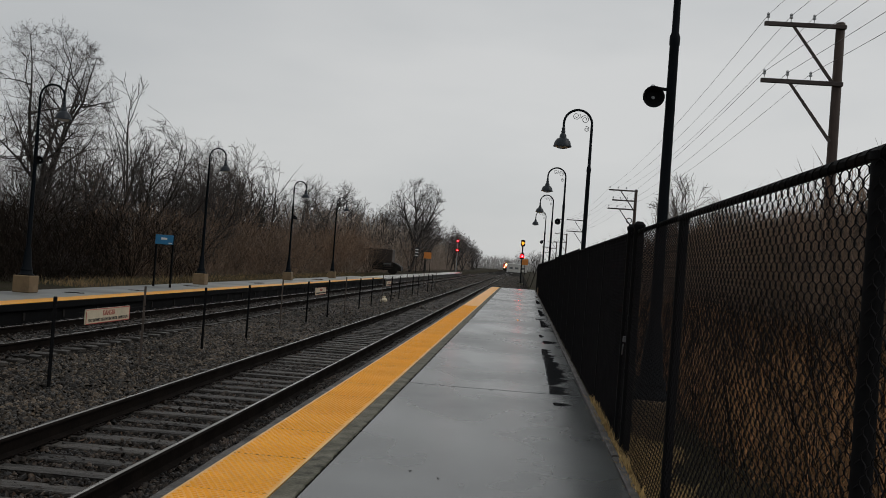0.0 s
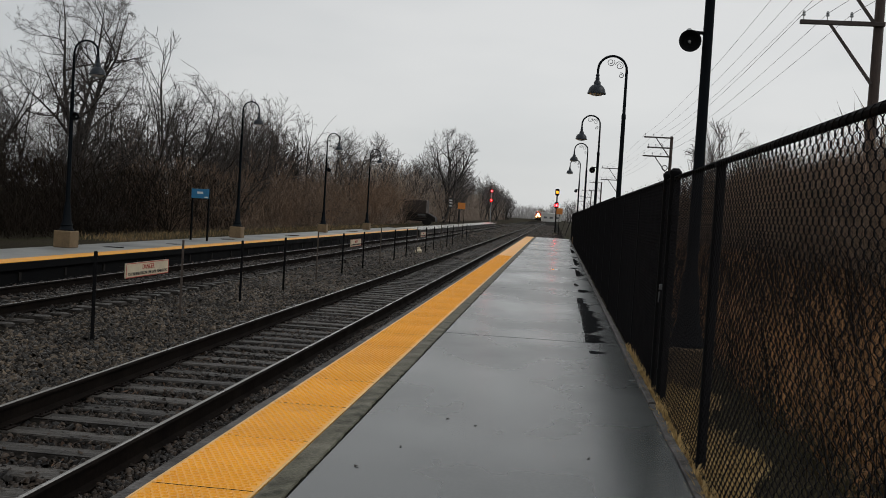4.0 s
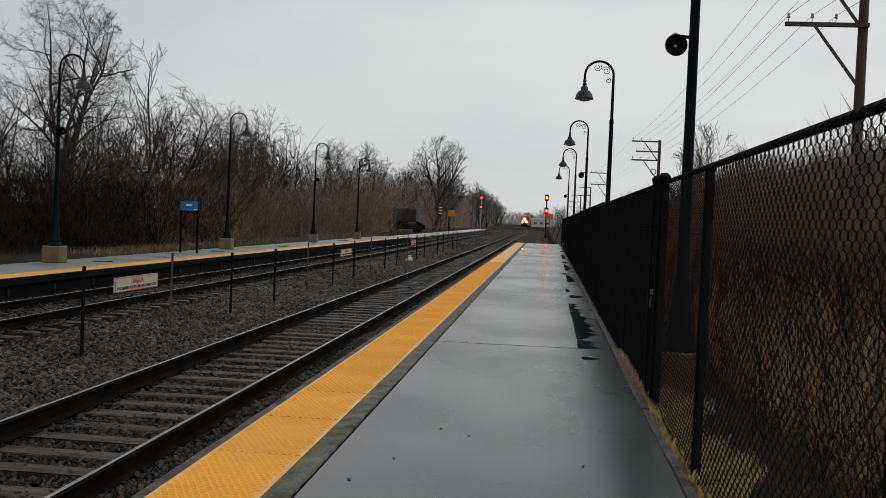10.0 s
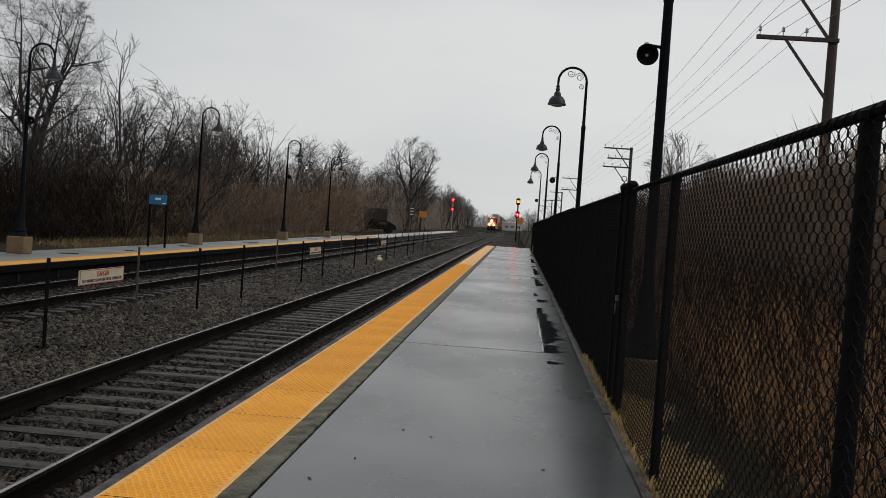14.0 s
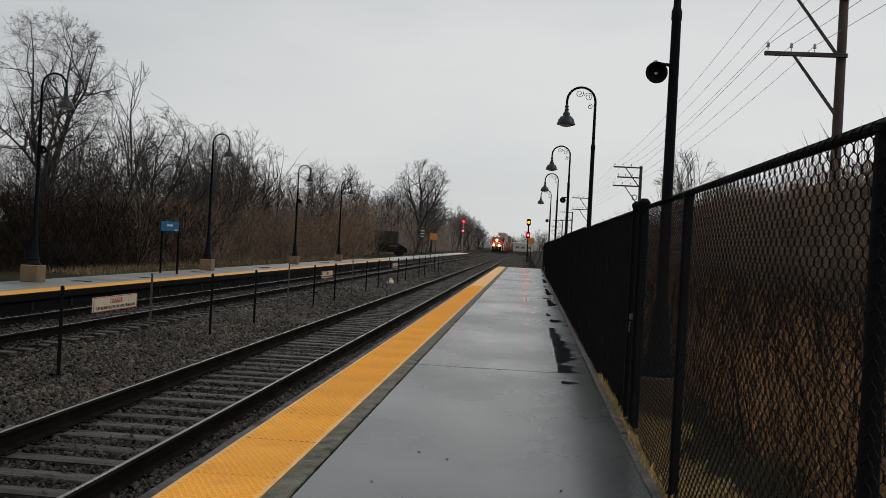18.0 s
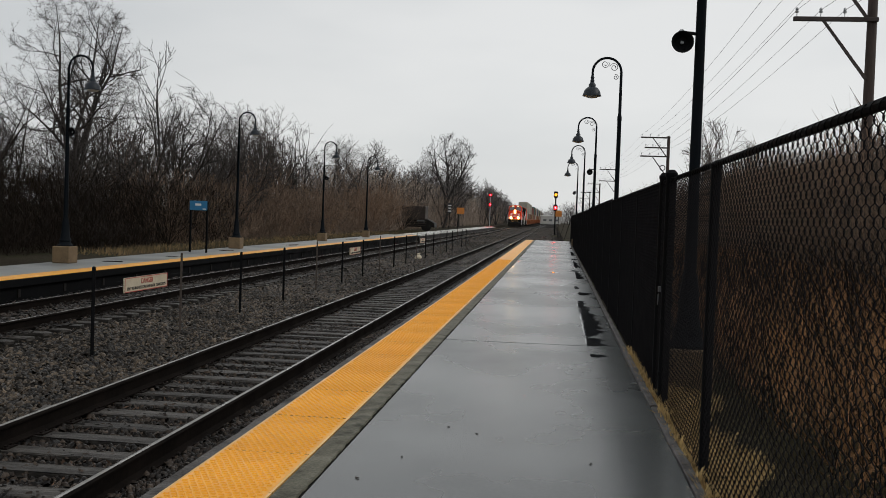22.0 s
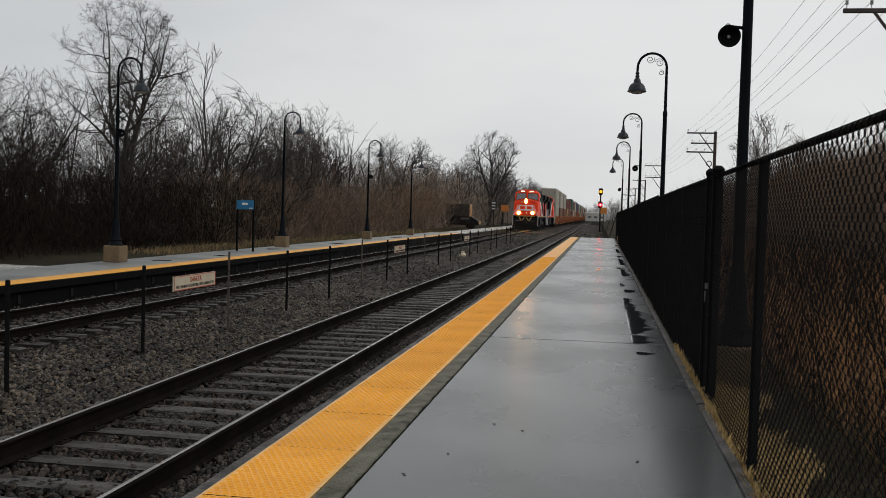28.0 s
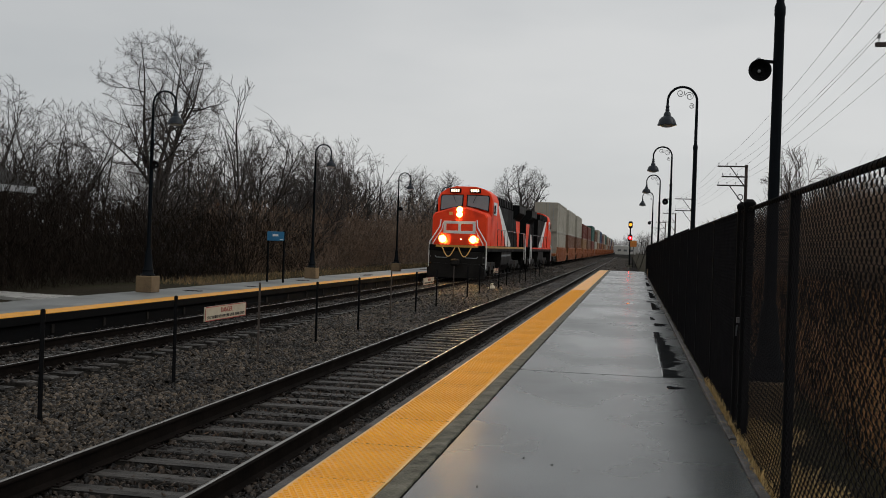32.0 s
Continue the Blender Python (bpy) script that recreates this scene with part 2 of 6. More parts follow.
# brown brush, also lifted a step for haze at middle distance
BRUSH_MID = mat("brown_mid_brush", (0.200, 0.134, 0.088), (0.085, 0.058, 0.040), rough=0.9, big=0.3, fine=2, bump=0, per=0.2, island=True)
BRUSH_RUST = mat("rusty_dead_brush", (0.25, 0.162, 0.108), (0.075, 0.051, 0.036), rough=0.9, big=0.3, fine=1.5, bump=0, per=0.2, island=True)
DRYGRASS = mat("dull_dry_grass", (0.34, 0.225, 0.10), (0.13, 0.09, 0.042), rough=0.85, big=0.6, fine=2, bump=0, per=0.25, island=True)
TAWNY = mat("tawny_twigs", (0.22, 0.135, 0.08), (0.13, 0.083, 0.052), rough=0.85, big=1, fine=8, bump=0, per=0.3)
WEED = mat("rusty_weeds", (0.54, 0.268, 0.105), (0.075, 0.050, 0.030), rough=0.85, big=0.7, fine=1.6, bump=0, per=0.22, island=True)
GREENGRASS = mat("green_brown_grass", (0.062, 0.056, 0.022), (0.060, 0.044, 0.020), rough=0.85, big=0.6, fine=5, bump=0, per=0.4, island=True)
SIGNWHITE = mat("cream_sign", (0.62, 0.54, 0.40), (0.50, 0.43, 0.31), rough=0.5, big=3, fine=25, bump=0.05)
SIGNRED = mat("sign_red", (0.42, 0.045, 0.03), rough=0.5, bump=0)
SIGNBLACK = mat("sign_black", (0.03, 0.03, 0.03), rough=0.5, bump=0)
SIGNBLUE = mat("sign_blue", (0.035, 0.19, 0.36), (0.03, 0.16, 0.32), rough=0.35, bump=0)
ORANGE = mat("sign_orange", (0.60, 0.21, 0.03), (0.48, 0.16, 0.025), rough=0.5, big=3, fine=20, bump=0)
RUSTPOST = mat("rusty_marker_post", (0.075, 0.056, 0.045), rough=0.7, big=3, fine=20)
WATER = mat("puddle_water", (0.02, 0.022, 0.024), (0.03, 0.032, 0.034), rough=0.05, rvar=0.03, big=2, fine=5, bump=0.02, depth=0.002)
RED_LIGHT = glow("signal_red_light", (1.0, 0.0040, 0.0045), 260)
RED_NEAR = glow("signal_red_bulb", (1.0, 0.22, 0.24), 6)
RED_DIM = glow("signal_red_lens", (1.0, 0.0012, 0.0020), 60)
AMBER_LIGHT = glow("signal_amber_light", (1.0, 0.42, 0.03), 1.6)
HEADLIGHT = glow("headlight_beam", (1.0, 0.58, 0.18), 650)
DITCHLIGHT = glow("ditch_light_beam", (1.0, 0.56, 0.16), 500)
# not a lamp: bowl glow added to imitate headlight glare
GLARE_BOWL = glow("reflector_glare_glow", (1.0, 0.46, 0.10), 5.0)
NUMBOARD = glow("lit_number_board", (1.0, 0.80, 0.55), 2.2)
L_RED = mat("locomotive_red", (0.92, 0.070, 0.020), (0.84, 0.060, 0.018), spec=0.12, rough=0.5, big=1.0, fine=20, bump=0.04, stain=((0.55, 0.035, 0.015), 0.8))
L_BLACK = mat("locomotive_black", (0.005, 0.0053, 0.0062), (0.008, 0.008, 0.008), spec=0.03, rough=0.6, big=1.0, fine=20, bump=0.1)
L_WHITE = mat("locomotive_white", (0.82, 0.82, 0.80), (0.70, 0.70, 0.68), rough=0.4, big=1.0, fine=20, bump=0.04)
L_GRIME = mat("grimy_running_gear", (0.016, 0.014, 0.012), (0.008, 0.007, 0.0065), spec=0.15, rough=0.65, big=1.5, fine=15, bump=0.4)
L_YELLOW = mat("locomotive_sill_yellow", (0.55, 0.30, 0.05), rough=0.5, bump=0.05)
L_TRUCK = mat("dull_brown_paint", (0.05, 0.038, 0.032), (0.03, 0.024, 0.02), spec=0.2, rough=0.6, big=1.0, fine=10, bump=0.1)
GLASS = mat("tinted_cab_glass", (0.11, 0.115, 0.12), (0.14, 0.145, 0.15), spec=0.8, rough=0.06, rvar=0.02, bump=0)


# ---- building helpers ----
class Geo:
    """Gathers vertices and faces of one mesh."""

    def __init__(self):
        self.v, self.f = [], []

    def box(self, x0, y0, z0, x1, y1, z1, taper=0.0):
        b = len(self.v)
        t = taper
        self.v += [(x0, y0, z0), (x1, y0, z0), (x1, y1, z0), (x0, y1, z0), (x0 + t, y0 + t, z1), (x1 - t, y0 + t, z1), (x1 - t, y1 - t, z1), (x0 + t, y1 - t, z1)]
        self.f += [(b, b + 3, b + 2, b + 1), (b + 4, b + 5, b + 6, b + 7), (b, b + 1, b + 5, b + 4), (b + 1, b + 2, b + 6, b + 5), (b + 2, b + 3, b + 7, b + 6), (b + 3, b, b + 4, b + 7)]
        return self

    def chamfer(self, x0, y0, z0, x1, y1, z1, c):
        """A box with its edges cut off by c."""
        b = len(self.v)
        xs, ys, zs = (x0, x1), (y0, y1), (z0, z1)
        idx = {}
        for i in (0, 1):
            for j in (0, 1):
                for k in (0, 1):
                    sx, sy, sz = 1 - 2 * i, 1 - 2 * j, 1 - 2 * k
                    for a in range(3):
                        p = [xs[i] + sx * c, ys[j] + sy * c, zs[k] + sz * c]
                        p[a] = (xs[i], ys[j], zs[k])[a]
                        idx[i, j, k, a] = len(self.v)
                        self.v.append(tuple(p))
        for i in (0, 1):
            for j in (0, 1):
                for k in (0, 1):
                    tri = [idx[i, j, k, 0], idx[i, j, k, 1], idx[i, j, k, 2]]
                    self.f.append(tuple(tri if (i + j + k) % 2 else tri[::-1]))
        for a in range(3):
            o1, o2 = (a + 1) % 3, (a + 2) % 3
            for s in (0, 1):
                q = []
                for u, w in ((0, 0), (1, 0), (1, 1), (0, 1)):
                    key = [0, 0, 0]
                    key[a], key[o1], key[o2] = s, u, w
                    q.append(idx[(*key, a)])
                self.f.append(tuple(q if s else q[::-1]))
            for u in (0, 1):
                for w in (0, 1):
                    k0, k1 = [0, 0, 0], [0, 0, 0]
                    k0[a], k0[o1], k0[o2] = 0, u, w
                    k1[a], k1[o1], k1[o2] = 1, u, w
                    q = [idx[(*k0, o1)], idx[(*k1, o1)], idx[(*k1, o2)], idx[(*k0, o2)]]
                    self.f.append(tuple(q if (u + w) % 2 else q[::-1]))
        return self

    def tube(self, pts, radii, sides=8, caps=True):
        """A round bar along pts."""
        pts = [Vector(p) for p in pts]
        if not hasattr(radii, "__len__"):
            radii = [radii] * len(pts)
        b = len(self.v)
        for i, p in enumerate(pts):
            d = (pts[min(i + 1, len(pts) - 1)] - pts[max(i - 1, 0)]).normalized()
            a = Vector((0, 1, 0)) if abs(d.y) < 0.9 else Vector((1, 0, 0))
            u = d.cross(a).normalized()
            w = d.cross(u)
            for k in range(sides):
                an = 2 * math.pi * k / sides
                self.v.append(tuple(p + (u * math.cos(an) + w * math.sin(an)) * radii[i]))
        for i in range(len(pts) - 1):
            for k in range(sides):
                k2 = (k + 1) % sides
                self.f.append((b + i * sides + k, b + i * sides + k2, b + (i + 1) * sides + k2, b + (i + 1) * sides + k))
        if caps:
            self.f.append(tuple(b + k for k in reversed(range(sides))))
            self.f.append(tuple(b + (len(pts) - 1) * sides + k for k in range(sides)))
        return self

    def turn(self, profile, sides=16, at=(0, 0, 0), axis="z", caps=True):
        """A turned form from (radius, height) pairs."""
        b = len(self.v)
        for r, h in profile:
            for k in range(sides):
                an = 2 * math.pi * k / sides
                c, s = r * math.cos(an), r * math.sin(an)
                q = (c, s, h) if axis == "z" else ((c, h, s) if axis == "y" else (h, c, s))
                self.v.append((at[0] + q[0], at[1] + q[1], at[2] + q[2]))
        for i in range(len(profile) - 1):
            for k in range(sides):
                k2 = (k + 1) % sides
                self.f.append((b + i * sides + k, b + i * sides + k2, b + (i + 1) * sides + k2, b + (i + 1) * sides + k))
        if caps:
            self.f.append(tuple(b + k for k in reversed(range(sides))))
            self.f.append(tuple(b + (len(profile) - 1) * sides + k for k in range(sides)))
        return self

    def prism(self, outline, axis, a0, a1):
        """An outline (pairs) drawn out along an axis: x (outline in y, z), y (x, z) or z (x, y)."""
        b, n = len(self.v), len(outline)
        for a in (a0, a1):
            for p, q in outline:
                self.v.append((a, p, q) if axis == "x" else ((p, a, q) if axis == "y" else (p, q, a)))
        self.f += [tuple(range(b, b + n)), tuple(reversed(range(b + n, b + 2 * n)))]
        for i in range(n):
            j = (i + 1) % n
            self.f.append((b + i, b + n + i, b + n + j, b + j))
        return self

    def mesh(self, name, smooth=False):
        me = bpy.data.meshes.new(name)
        me.from_pydata(self.v, [], self.f)
        bm = bmesh.new()
        bm.from_mesh(me)
        bmesh.ops.recalc_face_normals(bm, faces=bm.faces)
        bm.to_mesh(me)
        bm.free()
        if smooth:
            me.polygons.foreach_set("use_smooth", [True] * len(me.polygons))
            me.set_sharp_from_angle(angle=radians(40))
        return me


def part(name, geo, material, parent=None, label="", smooth=False, at=None):
    me = geo if isinstance(geo, bpy.types.Mesh) else geo.mesh(name, smooth)
    if not me.materials:
        me.materials.append(material)
    ob = new(name, me)
    if at:
        ob.location = at
    ob.parent = parent
    return tagged(ob, label)


def thing(name, label, category, at=(0, 0, 0), group="", kind="", rz=0.0):
    ob = new(name)
    ob.empty_display_size = 0.2
    ob.location = at
    ob.rotation_euler = (0, 0, radians(rz))
    return tagged(ob, label, category, group, kind)


def raw_mesh(name, verts, faces, material):
    """A mesh straight from numpy arrays; faces all of one size."""
    verts, faces = np.asarray(verts, np.float32), np.asarray(faces, np.int32)
    me = bpy.data.meshes.new(name)
    k = faces.shape[1]
    me.vertices.add(len(verts))
    me.vertices.foreach_set("co", verts.ravel())
    me.loops.add(faces.size)
    me.loops.foreach_set("vertex_index", faces.ravel())
    me.polygons.add(len(faces))
    me.polygons.foreach_set("loop_start", np.arange(len(faces), dtype=np.int32) * k)
    me.polygons.foreach_set("loop_total", np.full(len(faces), k, np.int32))
    me.update(calc_edges=True)
    me.materials.append(material)
    return me


def text_part(words, size, material, parent, at, turn, name="lettering"):
    """A line of raised letters, centred on a spot: one mesh a word."""
    line = []
    for word in words.split():
        cu = bpy.data.curves.new(name, "FONT")
        cu.body, cu.size, cu.align_x, cu.align_y, cu.extrude = word, size, "LEFT", "CENTER", 0.002
        tmp = new("tmp", cu)
        me = bpy.data.meshes.new_from_object(tmp.evaluated_get(bpy.context.evaluated_depsgraph_get()))
        bpy.data.objects.remove(tmp)
        me.materials.clear()
        me.materials.append(material)
        line.append((me, max(v.co.x for v in me.vertices)))
    gap = 0.28 * size
    x = -(sum(w for _, w in line) + gap * (len(line) - 1)) / 2
    for me, w in line:
        ob = new(name, me)
        ob.matrix_basis = pose(at[0] + x, at[1], at[2], *turn)
        ob.parent = parent
        x += w + gap


# ---- plan (metres; y runs along the line, platform top at z = 0) ----
RAIL_Z, TIE_Z, BED_Z = -0.28, -0.46, -0.515
TRACK_1, TRACK_2 = -3.93, -9.45
EDGE_L, YEL_L, YEL_R, GROOVE = -2.30, -2.20, -1.565, -1.42
CURB_X, FENCE_X, PLATFORM_END = 0.93, 1.07, 80.0
P2_EDGE, P2_BACK, P2_END = -11.42, -14.0, 82.0


# ---- ground ----
def ground():
    prof = [(-2600, -0.3), (-200, -0.2), (-60, -0.12), (-30, -0.10), (-18, -0.10), (-14.6, -0.10), (-14.05, -0.14), (-13.9, -0.68), (-8, -0.68), (-2.0, -0.68), (0.95, -0.68), (0.96, -0.08),
            (1.0, -0.07), (1.6, -0.09), (3.0, -0.2), (8, -0.3), (25, -0.4), (80, -0.4), (300, -0.5), (2600, -0.6)]
    ys = [-2600, -300, -60] + list(np.arange(-20, 90, 2.0)) + [100, 120, 150, 200, 260, 340, 500, 800, 1300, 2600]
    v, f = [], []
    for y in ys:
        for x, z in prof:
            k = min(1.0, max(0.0, (abs(x) - 1.5) / 12)) if x > 0 else min(1.0, max(0.0, (-x - 14.3) / 8))
            v.append((x, y, z + 0.10 * k * noise.noise((x * 0.13, y * 0.13, 0))))
    w = len(prof)
    for j in range(len(ys) - 1):
        for i in range(w - 1):
            f.append((j * w + i, j * w + i + 1, (j + 1) * w + i + 1, (j + 1) * w + i))
    ob = new("ground", raw_mesh("ground", v, f, SOIL))
    tagged(ob, "brown winter soil with patches of faded grass", "ground", kind="structure")
    # ballast bed under both tracks, with a shoulder beyond the platform's end
    prof = [(-11.38, -0.62), (-11.2, -0.5), (-10.6, BED_Z), (-8.3, BED_Z), (-7.9, -0.56), (-6.5, -0.56), (-5.3, -0.56), (-5.0, BED_Z), (-2.8, BED_Z), (-2.36, -0.53), (-2.31, -0.62)]
    ys = list(np.arange(-16, 60, 0.35)) + list(np.arange(60, 140, 2.5)) + [150, 200, 300, 500, 800, 1400]
    v, f = [], []
    for y in ys:
        for x, z in prof:
            v.append((x, y, z + 0.035 * noise.noise((x * 1.7, y * 1.7, 3)) * (1 if y < 60 else 0)))
    w = len(prof)
    for j in range(len(ys) - 1):
        for i in range(w - 1):
            f.append((j * w + i, j * w + i + 1, (j + 1) * w + i + 1, (j + 1) * w + i))
    bed = new("ballast_bed", raw_mesh("ballast_bed", v, f, BALLAST))
    tagged(bed, "dark grey-brown crushed stone bed under the tracks", "ballast", kind="structure")
    g = Geo().prism([(-2.30, -0.66), (-2.30, -0.52), (-1.2, -0.50), (0.3, -0.42), (1.3, -0.2), (1.3, -0.66)], "y", PLATFORM_END + 0.3, 700)
    tagged(part("gravel_shoulder", g, BALLAST), "grey gravel shoulder beyond the end of the platform", "gravel", kind="structure")


def stones(name, n, x0, x1, y0, y1, zf, size, seed, label, material=None, block=False):
    """Loose stones as one sheet: irregular peaks, or where near, angular blocks, their undersides sunk in the bed."""
    r = np.random.default_rng(seed)
    x = r.uniform(x0, x1, n)
    y = y0 + (y1 - y0) * r.uniform(0, 1, n) ** 1.5
    if block:
        base = np.array([[1, 1, -0.5], [-1, 1, -0.5], [-1, -1, -0.5], [1, -1, -0.5], [0.6, 0.55, 0.8], [-0.6, 0.6, 0.8], [-0.55, -0.6, 0.8], [0.6, -0.55, 0.8]], float)
        tri = np.array([[0, 1, 5], [0, 5, 4], [1, 2, 6], [1, 6, 5], [2, 3, 7], [2, 7, 6], [3, 0, 4], [3, 4, 7], [4, 5, 6], [4, 6, 7]])
    else:
        base = np.array([[1, 0, 0], [-1, 0, 0], [0, 1, 0], [0, -1, 0], [0, 0, 1]], float)
        tri = np.array([[0, 2, 4], [2, 1, 4], [1, 3, 4], [3, 0, 4]])
    k = len(base)
    s = r.uniform(0.5, 1.0, n) * size
    v = base[None] * r.uniform(0.6, 1.1, (n, k, 1)) * s[:, None, None]
    v[:, :, 2] *= 0.8
    v[:, :, 0] *= r.uniform(0.8, 1.5, (n, 1))
    v += r.normal(0, 0.15, v.shape) * s[:, None, None]
    tip = r.normal(0, 0.35, (n, 1))
    v[:, :, 2] += v[:, :, 0] * tip + v[:, :, 1] * r.normal(0, 0.35, (n, 1))
    an = r.uniform(0, 6.28, n)
    c, sn = np.cos(an), np.sin(an)
    vx = v[:, :, 0] * c[:, None] - v[:, :, 1] * sn[:, None]
    vy = v[:, :, 0] * sn[:, None] + v[:, :, 1] * c[:, None]
    z = np.array([zf(a) for a in x]) + s * 0.25 + r.uniform(-0.022, 0.03, n)
    out = np.stack([vx + x[:, None], vy + y[:, None], v[:, :, 2] + z[:, None]], -1).reshape(-1, 3)
    faces = (tri[None] + k * np.arange(n)[:, None, None]).reshape(-1, 3)
    ob = new(name, raw_mesh(name, out, faces, material or STONE))
    return tagged(ob, label, "ballast", kind="stuff")


# ---- tracks ----
def rail_geo(y0, y1):
    g = Geo()
    out = [(-0.070, 0), (0.070, 0), (0.070, 0.012), (0.012, 0.035), (0.012, 0.135), (0.037, 0.148), (0.037, 0.166), (0.024, 0.179), (0.0, 0.182), (-0.024, 0.179), (-0.037, 0.166), (-0.037, 0.148), (-0.012, 0.135), (-0.012, 0.035), (-0.070, 0.012)]
    return g.prism(out, "y", y0, y1)


def track(cx, name, label, near0, near1):
    t = thing(name, label, "railway track", (cx, 0, 0), kind="structure")
    for s in (-1, 1):
        r = part("rail", rail_geo(-30, 1400), RAIL, t, at=(s * 0.7525, 0, TIE_Z))
        part("rail_head", Geo().prism([(-0.019, 0.1795), (0.019, 0.1795), (0.018, 0.1816), (0.0, 0.1835), (-0.018, 0.1816)], "y", -30, 1400), RAILTOP, r, "rail head polished by wheels")
    kinds = []
    rr = random.Random(5)
    for k in range(6):
        g = Geo().chamfer(-1.30, -0.115, -0.17, 1.30, 0.115, 0, 0.014)
        for i, p in enumerate(g.v):
            g.v[i] = (p[0] + rr.uniform(-0.03, 0.03), p[1] + rr.uniform(-0.012, 0.012), p[2] + rr.uniform(-0.008, 0.004))
        me = g.mesh("tie")
        me.materials.append(TIE)
        kinds.append(me)
    g = Geo()
    for s in (-1, 1):
        g.box(s * 0.7525 - 0.12, -0.085, 0.001, s * 0.7525 + 0.12, 0.085, 0.014)
        for q in (-0.085, 0.085):
            g.box(s * 0.7525 + q - 0.010, -0.06, 0.014, s * 0.7525 + q + 0.010, -0.03, 0.030)
            g.box(s * 0.7525 + q - 0.010, 0.03, 0.014, s * 0.7525 + q + 0.010, 0.06, 0.030)
    plates = g.mesh("tie_plates")
    plates.materials.append(PLATE)
    y, k = -3.22 + 0.5564 * math.ceil((near0 + 3.22) / 0.5564), 0
    far = Geo()
    while y < 330:
        sk = rr.uniform(-1.0, 1.0)
        if y < near1:
            ob = part("tie", rr.choice(kinds), TIE, t, at=(rr.uniform(-0.04, 0.04), y + rr.uniform(-0.02, 0.02), TIE_Z + rr.uniform(-0.012, 0.0)))
            ob.rotation_euler = (0, 0, radians(sk))
            part("tie_plates", plates, PLATE, ob)
        else:
            far.box(-1.3, y - 0.115, TIE_Z - 0.17, 1.3, y + 0.115, TIE_Z)
        y += 0.5564
    tagged(part("far_ties", far, TIE, t), kind="stuff")
    return t


# ---- platforms ----
DRIFT = 0.0046


def slant(g, x_from=0.5):
    """The platform's back edge runs slightly away from the track beyond y = 10."""
    g.v = [(x + (DRIFT * max(0.0, y - 10) if x > x_from else 0.0), y, z) for x, y, z in g.v]
    return g


